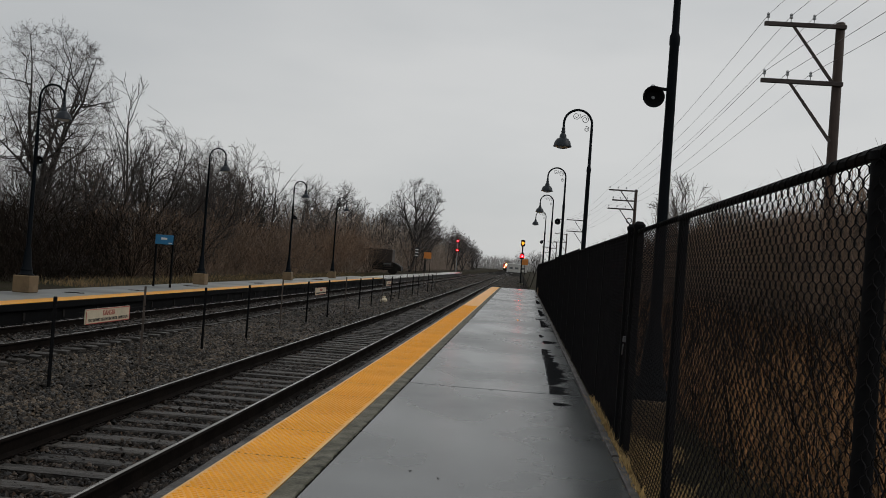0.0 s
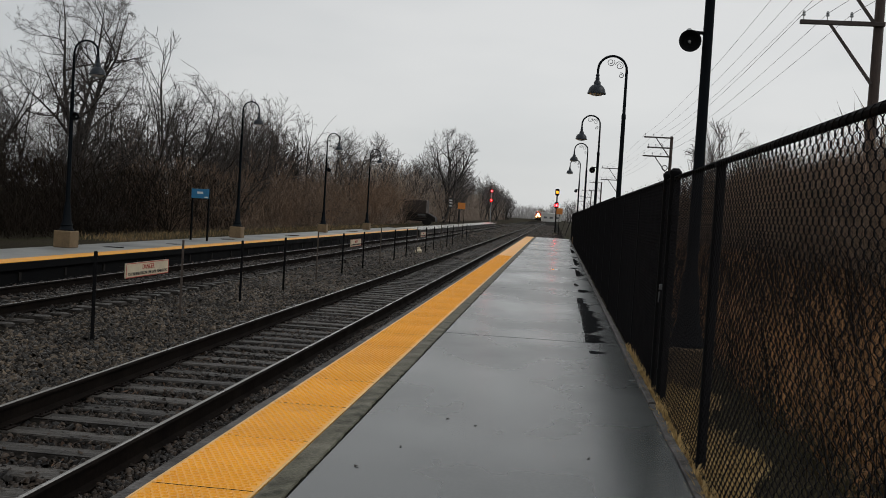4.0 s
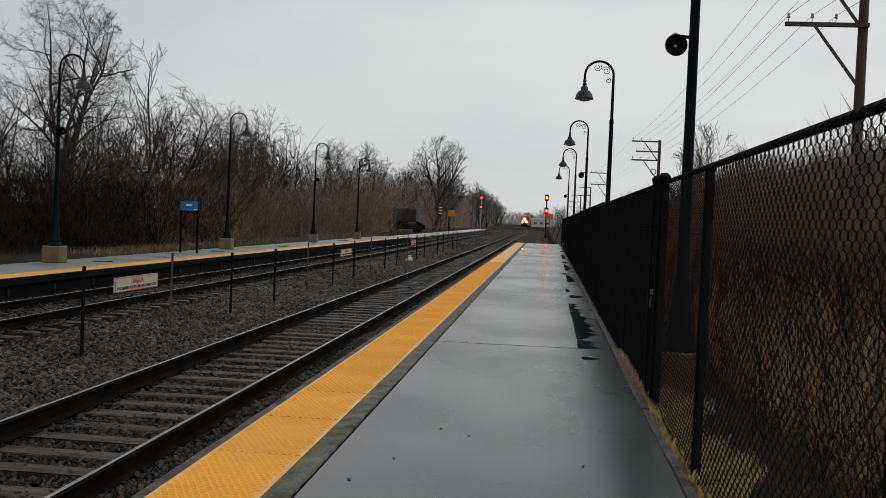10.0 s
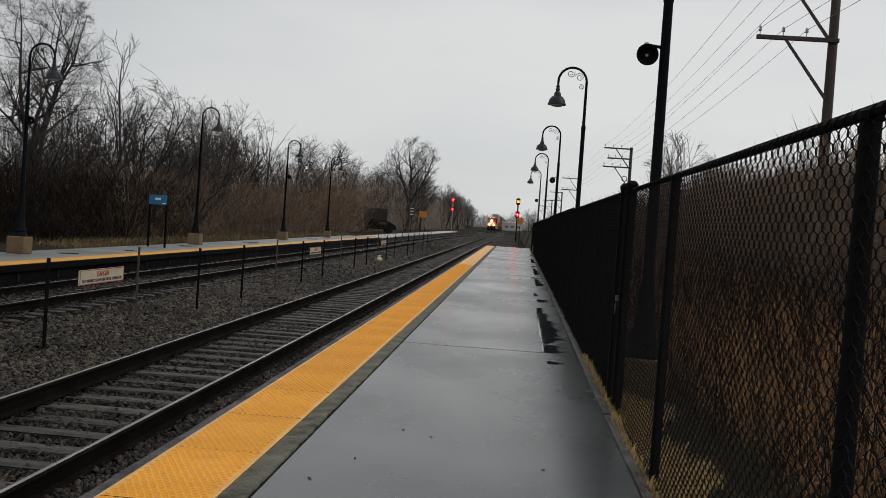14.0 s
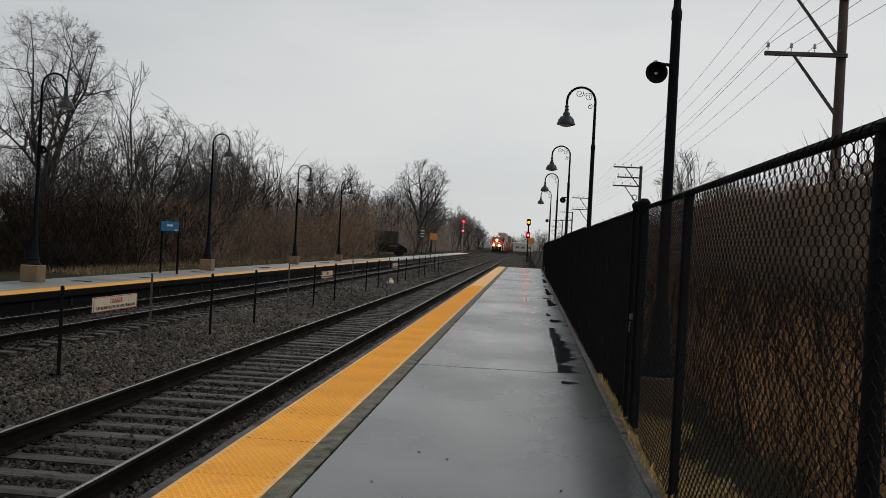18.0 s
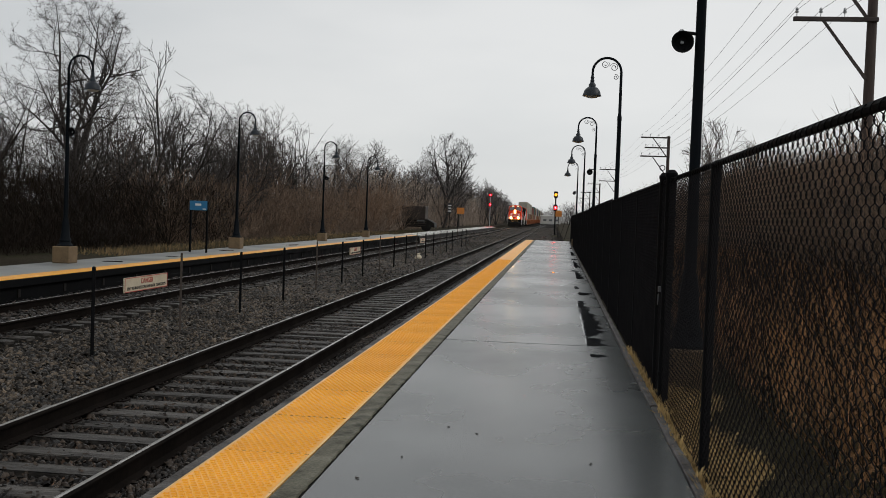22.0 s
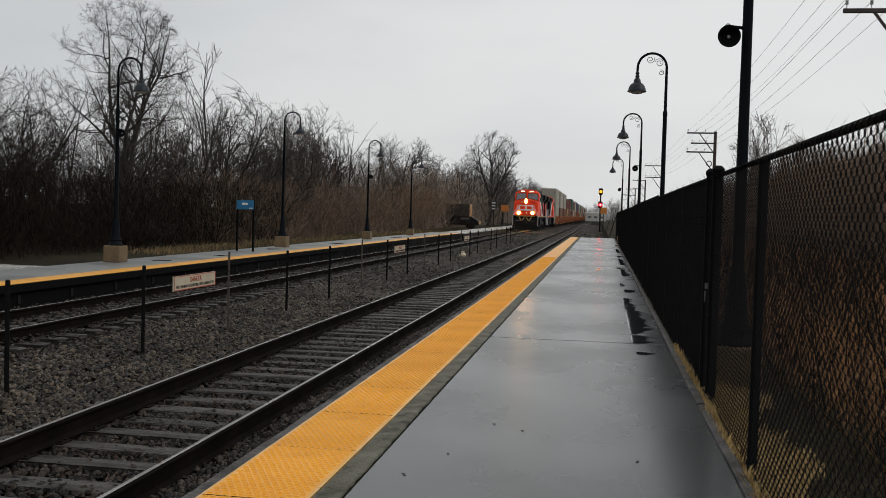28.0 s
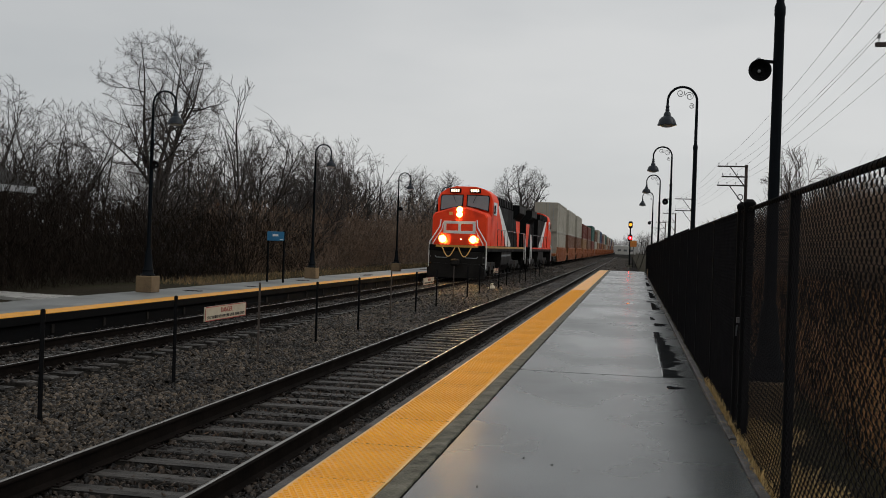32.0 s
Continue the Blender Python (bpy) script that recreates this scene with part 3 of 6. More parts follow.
def platforms():
    p = thing("platform", "wet grey concrete station platform with yellow tactile edge", "platform", kind="structure")
    g = Geo()
    ys = list(np.arange(-14, 28, 0.12)) + list(np.arange(28, PLATFORM_END, 1.0)) + [PLATFORM_END]
    for yy in ys:
        chip = 0.03 * max(0.0, noise.noise((yy * 1.6, 0.4, 0)) - 0.15) + 0.007 * noise.noise((yy * 7.0, 3.7, 0))
        e = EDGE_L + 0.006 + chip
        g.v += [(EDGE_L + 0.03, yy, -0.68), (EDGE_L + 0.03, yy, -0.16), (EDGE_L, yy, -0.14), (min(e, EDGE_L + 0.02), yy, -0.02), (e + 0.014, yy, 0.0), (YEL_L - 0.004, yy, 0.001), (YEL_L - 0.004, yy, -0.68)]
    for k in range(len(ys) - 1):
        a = 7 * k
        g.f += [(a + i, a + i + 1, a + i + 8, a + i + 7) for i in range(6)]
    part("edge_beam", g, EDGE_GREY, p, "worn concrete platform edge")
    part("core", slant(Geo().box(YEL_L, 10, -0.68, CURB_X, PLATFORM_END - 0.05, -0.06).box(YEL_L, -14, -0.68, CURB_X, 10, -0.06)), CONCRETE_EDGE, p)
    # worn edge lines, coloured pale as if reflecting the sky
    part("worn_sheen_line", Geo().box(YEL_R - 0.030, -14, -0.05, YEL_R - 0.012, PLATFORM_END, 0.0045), CREAM, p, "worn line beside the tactile strip, paled as sky sheen")
    part("worn_sheen_line", Geo().box(YEL_L - 0.003, -14, -0.05, YEL_L + 0.011, PLATFORM_END, 0.0042), CREAM, p, "worn line beside the tactile strip, paled as sky sheen")
    for a, b, top in ((-14.0, 8.86, 0.020), (8.9, PLATFORM_END, 0.030)):
        g = Geo()
        ys = list(np.arange(a, min(b, 30), 0.16)) + (list(np.arange(30, b, 2.0)) if b > 30 else []) + [b]
        for yy in ys:
            e = 0.012 * noise.noise((yy * 2.1, 9.3, 0)) + 0.007 * noise.noise((yy * 8.0, 5.1, 0))
            h = top + 0.008 * noise.noise((yy * 1.4, 2.9, 0)) + 0.004 * noise.noise((yy * 9.0, 7.7, 0))
            g.v += [(CURB_X, yy, -0.2), (CURB_X + 0.4 * e, yy, h - 0.008), (CURB_X + 0.012 + 0.4 * e, yy, h), (CURB_X + 0.060 + e, yy, h), (CURB_X + 0.074 + e, yy, h - 0.014), (CURB_X + 0.074, yy, -0.2)]
        for k in range(len(ys) - 1):
            g.f += [(6 * k + i, 6 * k + i + 1, 6 * k + i + 7, 6 * k + i + 6) for i in range(5)]
        n = 6 * (len(ys) - 1)
        g.f += [(0, 1, 2, 3, 4, 5), tuple(n + i for i in (5, 4, 3, 2, 1, 0))]
        part("curb", slant(g), EDGE_GREY, p, "low worn concrete curb")
    rr = random.Random(2)
    y, e0 = -14.0, [0.0] * 9
    for y1 in (-4.8, 4.2, 13.12, 22.05, 31.2, 40.3, 49.3, 58.4, 67.4, 74.0, PLATFORM_END):
        g = Geo()
        x0, x1 = GROOVE + 0.028, CURB_X - 0.008
        n = 8
        b = 0
        e1 = [rr.uniform(-0.05, 0.05) for _ in range(n + 1)]
        for k in range(n + 1):
            x = x0 + (x1 - x0) * k / n
            g.v += [(x, y + 0.012 + e0[k] * 0.6, -0.008), (x, y + 0.022 + e0[k] * 0.6, 0.0), (x, y1 - 0.022 + e1[k] * 0.6, 0.0), (x, y1 - 0.012 + e1[k] * 0.6, -0.008), (x, y + 0.012 + e0[k] * 0.6, -0.06), (x, y1 - 0.012 + e1[k] * 0.6, -0.06)]
        for k in range(n):
            a, c = 6 * k, 6 * k + 6
            g.f += [(a, c, c + 1, a + 1), (a + 1, c + 1, c + 2, a + 2), (a + 2, c + 2, c + 3, a + 3), (a + 4, a, a + 0, c + 0)[:0] or (a + 4, c + 4, c, a), (a + 3, c + 3, c + 5, a + 5)]
        part("slab", slant(g), CONCRETE, p)
        e0 = e1
        y = y1
    y = -14.0
    while y < PLATFORM_END - 0.3:
        y1 = min(PLATFORM_END, y + 3.0)
        g = Geo()
        n = 60 if y < 19 else 12
        for k in range(n + 1):
            yy = y + 0.004 + (y1 - y - 0.008) * k / n
            chip = 0.016 * max(0.0, noise.noise((yy * 2.3, 4.1, 0))) + 0.013 * noise.noise((yy * 11.0, 1.7, 0))
            xe = GROOVE + 0.004 - chip
            xs = YEL_R - 0.006 + 0.004 * noise.noise((yy * 6.0, 8.3, 0))
            up = 0.002 + 0.0015 * noise.noise((yy * 5.0, 2.2, 0))
            g.v += [(xs, yy, -0.055), (xs + 0.004, yy, up), (xe - 0.008, yy, up), (xe, yy, up - 0.008), (xe, yy, -0.055)]
        for k in range(n):
            a = 5 * k
            g.f += [(a + i, a + i + 1, a + i + 6, a + i + 5) for i in range(4)]
        g.f += [(0, 1, 2, 3, 4), tuple(5 * n + i for i in (4, 3, 2, 1, 0))]
        part("border_slab", g, CONCRETE_EDGE, p)
        y = y1
    part("joint_filler", Geo().box(GROOVE - 0.03, -14, -0.058, GROOVE + 0.04, PLATFORM_END, -0.012), JOINT, p, "black crumbling joint filler")
    # tactile tiles with rows of domes
    g = Geo().box(YEL_L + 0.012, 0.004, -0.055, YEL_R - 0.031, 1.216, 0.004)
    for j in range(25):
        for i in range(12):
            x, yy, r = YEL_L + 0.040 + i * 0.048 + (0.024 if j % 2 else 0.0), 0.034 + j * 0.0480, 0.0150
            if x > YEL_R - 0.055:
                continue
            b = len(g.v)
            g.v += [(x + q[0] * r, yy + q[1] * 0.0120, 0.004) for q in ((-1, -1), (1, -1), (1, 1), (-1, 1))] + [(x + q[0] * r * 0.72, yy + q[1] * 0.0068 + 0.001, 0.0120) for q in ((-1, -1), (1, -1), (1, 1), (-1, 1))]
            g.f += [(b + 4, b + 5, b + 6, b + 7)] + [(b + k, b + (k + 1) % 4, b + 4 + (k + 1) % 4, b + 4 + k) for k in range(4)]
    joint = Geo().box(YEL_L + 0.012, -0.004, -0.055, YEL_R - 0.031, 0.0035, 0.0045).mesh("tile_joint")
    tile = g.mesh("tactile_tile")
    plain = Geo().box(YEL_L + 0.012, 0.003, -0.055, YEL_R - 0.031, 1.217, 0.006).mesh("tactile_tile")
    k = 0
    while -4.5 + k * 1.22 < PLATFORM_END - 1.3:
        if k < 36:
            part("tile_joint", joint, JOINT, p, at=(0, -4.5 + k * 1.22, 0))
        part("tactile_tile", tile if k < 36 else plain, YELLOW, p, at=(0, -4.5 + k * 1.22, rr.uniform(-0.0015, 0.0015)))
        k += 1
    part("tactile_end", Geo().box(YEL_L + 0.012, -4.5 + k * 1.22 + 0.004, -0.055, YEL_R - 0.031, PLATFORM_END, 0.004), YELLOW, p)
    # opposite platform
    q = thing("opposite_platform", "wet concrete platform with yellow edge across the tracks", "platform", kind="structure")
    part("deck", Geo().chamfer(P2_BACK, -30, -0.16, P2_EDGE - 0.62, P2_END, 0, 0.01), CONCRETE_WET, q)
    part("yellow_strip", Geo().chamfer(P2_EDGE - 0.615, -30, -0.16, P2_EDGE - 0.03, P2_END, 0.004, 0.006), YELLOW, q)
    # beam and facing are black below the yellow strip
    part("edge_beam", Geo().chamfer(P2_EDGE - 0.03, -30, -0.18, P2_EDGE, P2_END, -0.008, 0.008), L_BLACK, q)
    part("face_board", Geo().box(P2_EDGE - 0.16, -30, -0.68, P2_EDGE - 0.10, P2_END, -0.161), L_BLACK, q, "dark facing under the edge")
    for k in range(46):
        part("bracket", Geo().box(P2_EDGE - 0.095, 0, -0.42, P2_EDGE - 0.07, 0.10, -0.24), L_GRIME, q, at=(0, -10 + k * 2.0, 0))
    w = thing("pale_walk", "pale concrete walk beyond the opposite platform", "walkway", kind="structure")
    part("deck", Geo().chamfer(-13.6, P2_END + 2.2, -0.12, -11.5, 195, -0.02, 0.01), CONCRETE_PALE, w)
    # walk's side set back and coloured darker than its deck
    part("face_board", Geo().box(-13.5, P2_END + 2.3, -0.66, -11.62, 194.8, -0.121), L_GRIME, w, "dark facing under the edge")
    tagged(part("footpath", Geo().prism([(-14.02, 21.3), (-14.02, 23.4), (-15.4, 23.5), (-24.0, 25.6), (-24.0, 24.0), (-15.6, 22.1)], "z", -0.13, -0.02), CONCRETE_PALE), "pale concrete footpath to the platform", "footpath", kind="structure")


def puddles():
    """Rain lying along the fence side: straight on one side, ragged as the posts' reflection on the other."""
    rr = random.Random(7)
    for y0, y1, x0, w in ((12.05, 12.32, 0.50, 0.26), (13.15, 14.1, 0.47, 0.34), (14.16, 20.5, 0.47, 0.38), (22.1, 23.0, 0.56, 0.34), (24.0, 25.1, 0.50, 0.10), (28.2, 32.0, 0.62, 0.26), (32.4, 33.2, 0.46, 0.36), (35.0, 40.5, 0.68, 0.20),
                          (42.0, 43.0, 0.66, 0.34), (47.0, 53.0, 0.72, 0.22), (31.0, 31.6, -0.12, 0.34), (25.0, 25.3, 0.16, 0.08), (58, 61, 0.8, 0.24)):
        n = max(6, int((y1 - y0) / 0.11))
        left, right = [], []
        for k in range(n + 1):
            u = k / n
            y = y0 + (y1 - y0) * u
            env = math.sin(math.pi * min(1, max(0.0, u * 0.92 + 0.08))) ** 0.45 if n < 12 else min(1, 6 * u + 0.35) * (1 - 0.55 * u)
            d = DRIFT * max(0, y - 10)
            left.append((x0 + d + 0.03 * (1 - env) * w / 0.3 + rr.uniform(0, 0.012), y))
            # ragged widths draw the fence posts' reflection into the outline
            right.append((x0 + d + 0.035 + w * env * rr.uniform(0.45, 1.05), y))
        g = Geo()
        for k in range(n + 1):
            g.v += [(*left[k], 0.0035), (*right[k], 0.0035), (*left[k], 0.0005), (*right[k], 0.0005)]
        for k in range(n):
            i, j = 4 * k, 4 * k + 4
            g.f += [(i, i + 1, j + 1, j), (i, j, j + 2, i + 2), (i + 1, i + 3, j + 3, j + 1)]
        g.f += [(0, 2, 3, 1), (4 * n, 4 * n + 1, 4 * n + 3, 4 * n + 2)]
        tagged(part("puddle", g, WATER), "thin dark rain puddle on the platform, ragged edge drawn as fence reflection", "puddle", "puddles on the platform")


def far_puddles():
    """Flat dark pools on the opposite platform."""
    rr = random.Random(19)
    for x, y, a, b in ((-12.9, 27.5, 0.40, 0.40), (-12.6, 31.5, 0.30, 0.35), (-13.0, 38.0, 0.35, 0.6), (-12.8, 47.0, 0.4, 1.0), (-12.9, 62.0, 0.4, 1.6)):
        g = Geo()
        ring = [(a * math.cos(u) * rr.uniform(0.4, 1.1), b * math.sin(u) * rr.uniform(0.4, 1.1)) for u in np.linspace(0, 6.283, 18)[:-1]]
        n = len(ring)
        g.v = [(px, py, 0.0035) for px, py in ring] + [(px, py, 0.0005) for px, py in ring]
        g.f = [tuple(range(n))] + [(i, n + i, n + (i + 1) % n, (i + 1) % n) for i in range(n)]
        tagged(part("puddle", g, WATER, at=(x, y, 0)), "dark shallow rain puddle on the opposite platform", "puddle", "puddles on the opposite platform")


def fallen_leaves():
    rr = random.Random(31)
    for k in range(11):
        y = 5.0 + 17 * rr.random() ** 1.2
        x = rr.uniform(-1.2, 0.85)
        s = rr.uniform(0.009, 0.017)
        g = Geo()
        rim = [(s * math.cos(a) * (1 + 0.35 * math.cos(3 * a)), 0.7 * s * math.sin(a), 0.004 + 0.25 * s * abs(math.cos(a))) for a in np.linspace(0, 5.6, 9)]
        g.v = [(0, 0, 0.002)] + rim + [(0, 0, 0.0)] + [(px, py, pz - 0.0015) for px, py, pz in rim]
        for i in range(1, 10):
            j = i % 9 + 1
            g.f += [(0, i, j), (10, 10 + j, 10 + i), (i, 10 + i, 10 + j, j)]
        ob = part("fallen_leaf", g, BARK, at=(x, y, 0.0))
        ob.rotation_euler = (0, 0, rr.uniform(0, 6.28))
        tagged(ob, "small curled dead leaf on the wet platform", "leaf", "fallen leaves")


# ---- chain-link fence ----
def link_mesh(name, y0, y1, z0, z1, pitch, rad, fold=1, bow=0.2):
    """Zigzag wires that interlock with their neighbours, bowed out at every bend."""
    cols = int(round((y1 - y0) / pitch))
    lie = 0.80
    rows = int((z1 - z0) / (pitch * lie)) * fold
    k = np.arange(rows + 1)
    c = np.arange(cols)
    odd = (c % 2)[:, None]
    ph = k[None] / fold + odd
    tri = np.abs((ph % 2) - 1)
    yy = y0 + (c[:, None] + 1 - tri) * pitch
    zz = z0 + k[None] * pitch * lie / fold + 0 * yy
    xx = np.sin(np.pi * ph) * max(rad * 1.2, pitch * bow)
    ctr = np.stack([xx, yy, zz], -1)
    an = np.array([0, 2.094, 4.189])
    ring = np.stack([np.cos(an) * rad, np.sin(an) * rad, 0.35 * np.sin(an + 1) * rad], -1)
    v = (ctr[:, :, None, :] + ring[None, None]).reshape(-1, 3)
    n = rows + 1
    base = (c[:, None, None] * n + k[None, :-1, None]) * 3
    s = np.arange(3)[None, None]
    s2 = (s + 1) % 3
    f = np.stack([base + s, base + s2, base + 3 + s2, base + 3 + s], -1).reshape(-1, 4)
    return raw_mesh(name, v, f, VINYL)


def fence():
    t = thing("chain_link_fence", "tall black vinyl chain-link fence beside the platform", "fence", (FENCE_X - 10 * DRIFT, 0, 0), rz=-math.degrees(DRIFT))
    bay = 3.05
    ys = [-3.05, 0.0, 3.05, 6.75] + [9.95 + bay * k for k in range(24)]
    ys = [y for y in ys if y < PLATFORM_END + 1]
    post = Geo().turn([(0.034, -0.2), (0.034, 2.045), (0.04, 2.05), (0.04, 2.075), (0.02, 2.085)], 10).mesh("post", True)
    big = Geo().turn([(0.05, -0.2), (0.05, 2.10), (0.058, 2.11), (0.058, 2.14), (0.03, 2.17)], 12).mesh("post", True)
    for y in ys:
        part("post", big if y in (9.95,) else post, BLACKMETAL, t, at=(0.02, y, 0))
    part("post", big, BLACKMETAL, t, "thick terminal post", at=(0.02, 9.38, 0))
    latch = Geo().box(-0.06, 9.37, 1.02, -0.035, 9.42, 1.07).tube([(-0.055, 9.38, 1.0), (-0.06, 9.40, 0.9), (-0.055, 9.43, 0.99)], 0.006, 6)
    part("latch", latch, WIRE, t, "small steel latch with chain")
    for k in range(4):
        part("tension_band", Geo().turn([(0.058, -0.02), (0.058, 0.02)], 12), BLACKMETAL, t, at=(0.02, 9.38, 0.25 + k * 0.5))
    for a, b in zip(ys, ys[1:]):
        if b > a + 0.5:
            part("top_rail", Geo().tube([(0.02, a, 2.075), (0.02, b, 2.075)], 0.023, 8), BLACKMETAL, t)
            part("bottom_wire", Geo().tube([(-0.01, a, 0.02), (-0.01, b, 0.02)], 0.004, 5), VINYL, t)
            if b < 20:
                part("mesh_panel", link_mesh("mesh_panel", a, b, -0.055, 2.12, 0.047, 0.0034 if b < 11 else 0.0058, 3 if b < 11 else 1, 0.17), VINYL, t, "woven black wire mesh")
            else:
                part("mesh_panel", link_mesh("mesh_panel", a, b, -0.03, 2.12, 0.061 if b < 36 else 0.1, 0.0088 if b < 36 else 0.0150), VINYL, t)
    part("top_rail", Geo().tube([(0.02, 6.75, 2.075), (0.02, 9.38, 2.075)], 0.023, 8), BLACKMETAL, t)
    # end brace beyond the platform
    part("end_brace", Geo().tube([(0.0, PLATFORM_END + 0.2, 1.9), (-0.4, PLATFORM_END + 16, -0.2)], 0.03, 6), BLACKMETAL, t)


# ---- lamp posts ----
def lamp_post(at, side, horn):
    """A bishop's-crook lamp on a concrete block; side: +1 reaches to +x."""
    t = thing("street_lamp", "dark green crook lamp post with bell shade on a concrete block", "street lamp", at, "platform lamps")
    part("block", Geo().chamfer(-0.25, -0.25, 0, 0.25, 0.25, 0.47, 0.02), BLOCK, t, "buff concrete block")
    part("base", Geo().turn([(0.21, 0.46), (0.21, 0.50), (0.17, 0.53), (0.15, 0.60), (0.165, 0.63), (0.12, 0.72), (0.10, 1.05), (0.074, 1.25)], 14), GREENBLACK, t, smooth=True)
    for k in range(4):
        part("bolt", Geo().turn([(0.022, 0.50), (0.022, 0.54)], 6, (0.18 * (1 if k % 2 else -1), 0.18 * (1 if k > 1 else -1), -0.035)), BLACKMETAL, t)
    part("pole", Geo().turn([(0.064, 1.2), (0.056, 2.6), (0.050, 4.22), (0.056, 4.24), (0.056, 4.32), (0.040, 4.37), (0.036, 4.9), (0.032, 5.42)], 12), GREENBLACK, t, smooth=True)
    r = 0.35
    arc = [(side * (r - r * math.cos(a)), 0, 5.42 + r * math.sin(a)) for a in np.linspace(0, math.pi, 17)] + [(side * 2 * r, 0, 5.26)]
    part("crook", Geo().tube(arc, 0.030, 8), GREENBLACK, t, smooth=True)
    g = Geo()
    for cx, cz, rad, turns, st in ((0.18, 5.54, 0.11, 1.6, 0.2), (0.40, 5.62, 0.10, 1.5, 2.6), (0.13, 5.30, 0.07, 1.4, 1.2)):
        pts = [(side * (cx + rad * (1 - 0.75 * u) * math.cos(st + u * turns * 6.28)), 0, cz + rad * (1 - 0.75 * u) * math.sin(st + u * turns * 6.28)) for u in np.linspace(0, 1, 22)]
        g.tube(pts, 0.008, 5)
    part("scroll", g, GREENBLACK, t, "wrought scroll under the crook")
    bx = side * 2 * r
    part("shade", Geo().turn([(0.030, 5.33), (0.050, 5.28), (0.036, 5.25), (0.055, 5.20), (0.045, 5.17), (0.085, 5.11), (0.090, 5.05), (0.15, 5.015), (0.195, 4.95), (0.215, 4.88), (0.220, 4.855), (0.232, 4.848), (0.233, 4.825), (0.215, 4.82), (0.19, 4.86)], 20, (bx, 0, 0)), SHADE, t, "blue-green enamel bell shade", smooth=True)
    part("lens", Geo().turn([(0.19, 4.86), (0.19, 4.825), (0.12, 4.785), (0.03, 4.77)], 16, (bx, 0, 0)), LENS, t, "pale glass lens", smooth=True)
    if horn:
        h = part("loudspeaker", Geo().turn([(0.04, 0.14), (0.05, 0.10), (0.05, 0.02), (0.075, -0.03), (0.107, -0.09), (0.115, -0.10), (0.104, -0.10), (0.06, -0.03), (0.035, -0.025), (0.012, -0.04)], 20, (side * 0.20, -0.08, 3.64), "y"), BLACKMETAL, t, "round black loudspeaker horn", smooth=True)
        part("driver", Geo().turn([(0.018, -0.045), (0.008, -0.055)], 10, (side * 0.20, -0.08, 3.64), "y"), INSUL, h, "grey centre cone")
        part("bracket", Geo().tube([(0, 0, 3.75), (side * 0.13, -0.02, 3.76), (side * 0.20, -0.04, 3.72)], 0.018, 6), BLACKMETAL, h)
        part("cap", Geo().turn([(0.012, 0), (0.035, 0.01), (0.035, 0.03), (0.015, 0.05)], 8, (side * 0.20, -0.05, 3.74)), INSUL, h)
    return t


def lamps():
    for k, y in enumerate((25.9, 40.2, 55.7, 69.0)):
        lamp_post((-13.53 if k == 0 else -13.37, y, 0.0), 1, k % 2 == 0)
    for k, y in enumerate((10.5, 24.6, 38.7, 53.0, 68.0)):
        lamp_post((1.45 if k == 0 else 1.52, y, -0.10 if k == 0 else -0.05), -1, k % 2 == 0)


# ---- utility poles and wires ----
POLES = [(8.43, -30.0), (8.43, 28.0), (9.45, 85.0), (8.4, 138.0), (8.6, 192.0), (8.8, 250.0), (8.8, 310.0)]


def utility_poles():
    ins = Geo().turn([(0.012, 0), (0.012, 0.10), (0.045, 0.11), (0.05, 0.15), (0.03, 0.17), (0.045, 0.19), (0.03, 0.24), (0.012, 0.25)], 8).mesh("insulator", True)
    for i, (x, y) in enumerate(POLES):
        t = thing("utility_pole", "brown timber utility pole with two crossarms and braces", "utility pole", (x, y, -0.45), "line of utility poles")
        part("pole", Geo().turn([(0.17, 0), (0.15, 4), (0.125, 9.60), (0.10, 9.62)], 12), WOODPOLE, t, smooth=True)
        for z in ((9.46, 7.86) if y != 85.0 else (9.46, 8.6, 7.86)):
            w = 2.12 if y < 85 else 2.35 if z != 8.6 else 2.0
            arm = part("crossarm", Geo().chamfer(-w, -0.20, z - 0.06, 0.12, -0.10, z + 0.06, 0.01), WOODARM, t)
            for q in (2.25, 1.55, 0.85):
                part("insulator", ins, INSUL, arm, at=(-q * w / 2.35, -0.15, z + 0.06))
            if z != 8.6:
                part("brace", Geo().prism([(-1.36, z - 0.06), (-1.27, z - 0.06), (-0.10, z - 1.60), (-0.18, z - 1.64)], "y", -0.19, -0.15), WOODARM, t)
        if y == 85.0:
            part("coil", Geo().tube([(-0.45 + 0.22 * math.cos(a), -0.2, 6.9 + 0.22 * math.sin(a)) for a in np.linspace(0, 6.28, 14)], 0.04, 6), WIRE, t, "coil of spare cable")
    for z, q in ((9.26, 2.25), (9.26, 1.55), (9.26, 0.85), (7.66, 2.25), (7.66, 1.55), (7.66, 0.85)):
        g = Geo()
        pts = []
        for (xa, ya), (xb, yb) in zip(POLES, POLES[1:]):
            for u in np.linspace(0, 1, 13)[:-1]:
                pts.append((xa + (xb - xa) * u - q * (0.90 if yb < 50 else 0.90 + 0.10 * u if ya < 50 else 1.0), ya + (yb - ya) * u - 0.15, z - 4 * 0.55 * u * (1 - u)))
        g.tube(pts, 0.0075, 4)
        tagged(part("power_line", g, WIRE), "thin overhead wire between utility poles", "wire", "overhead wires")


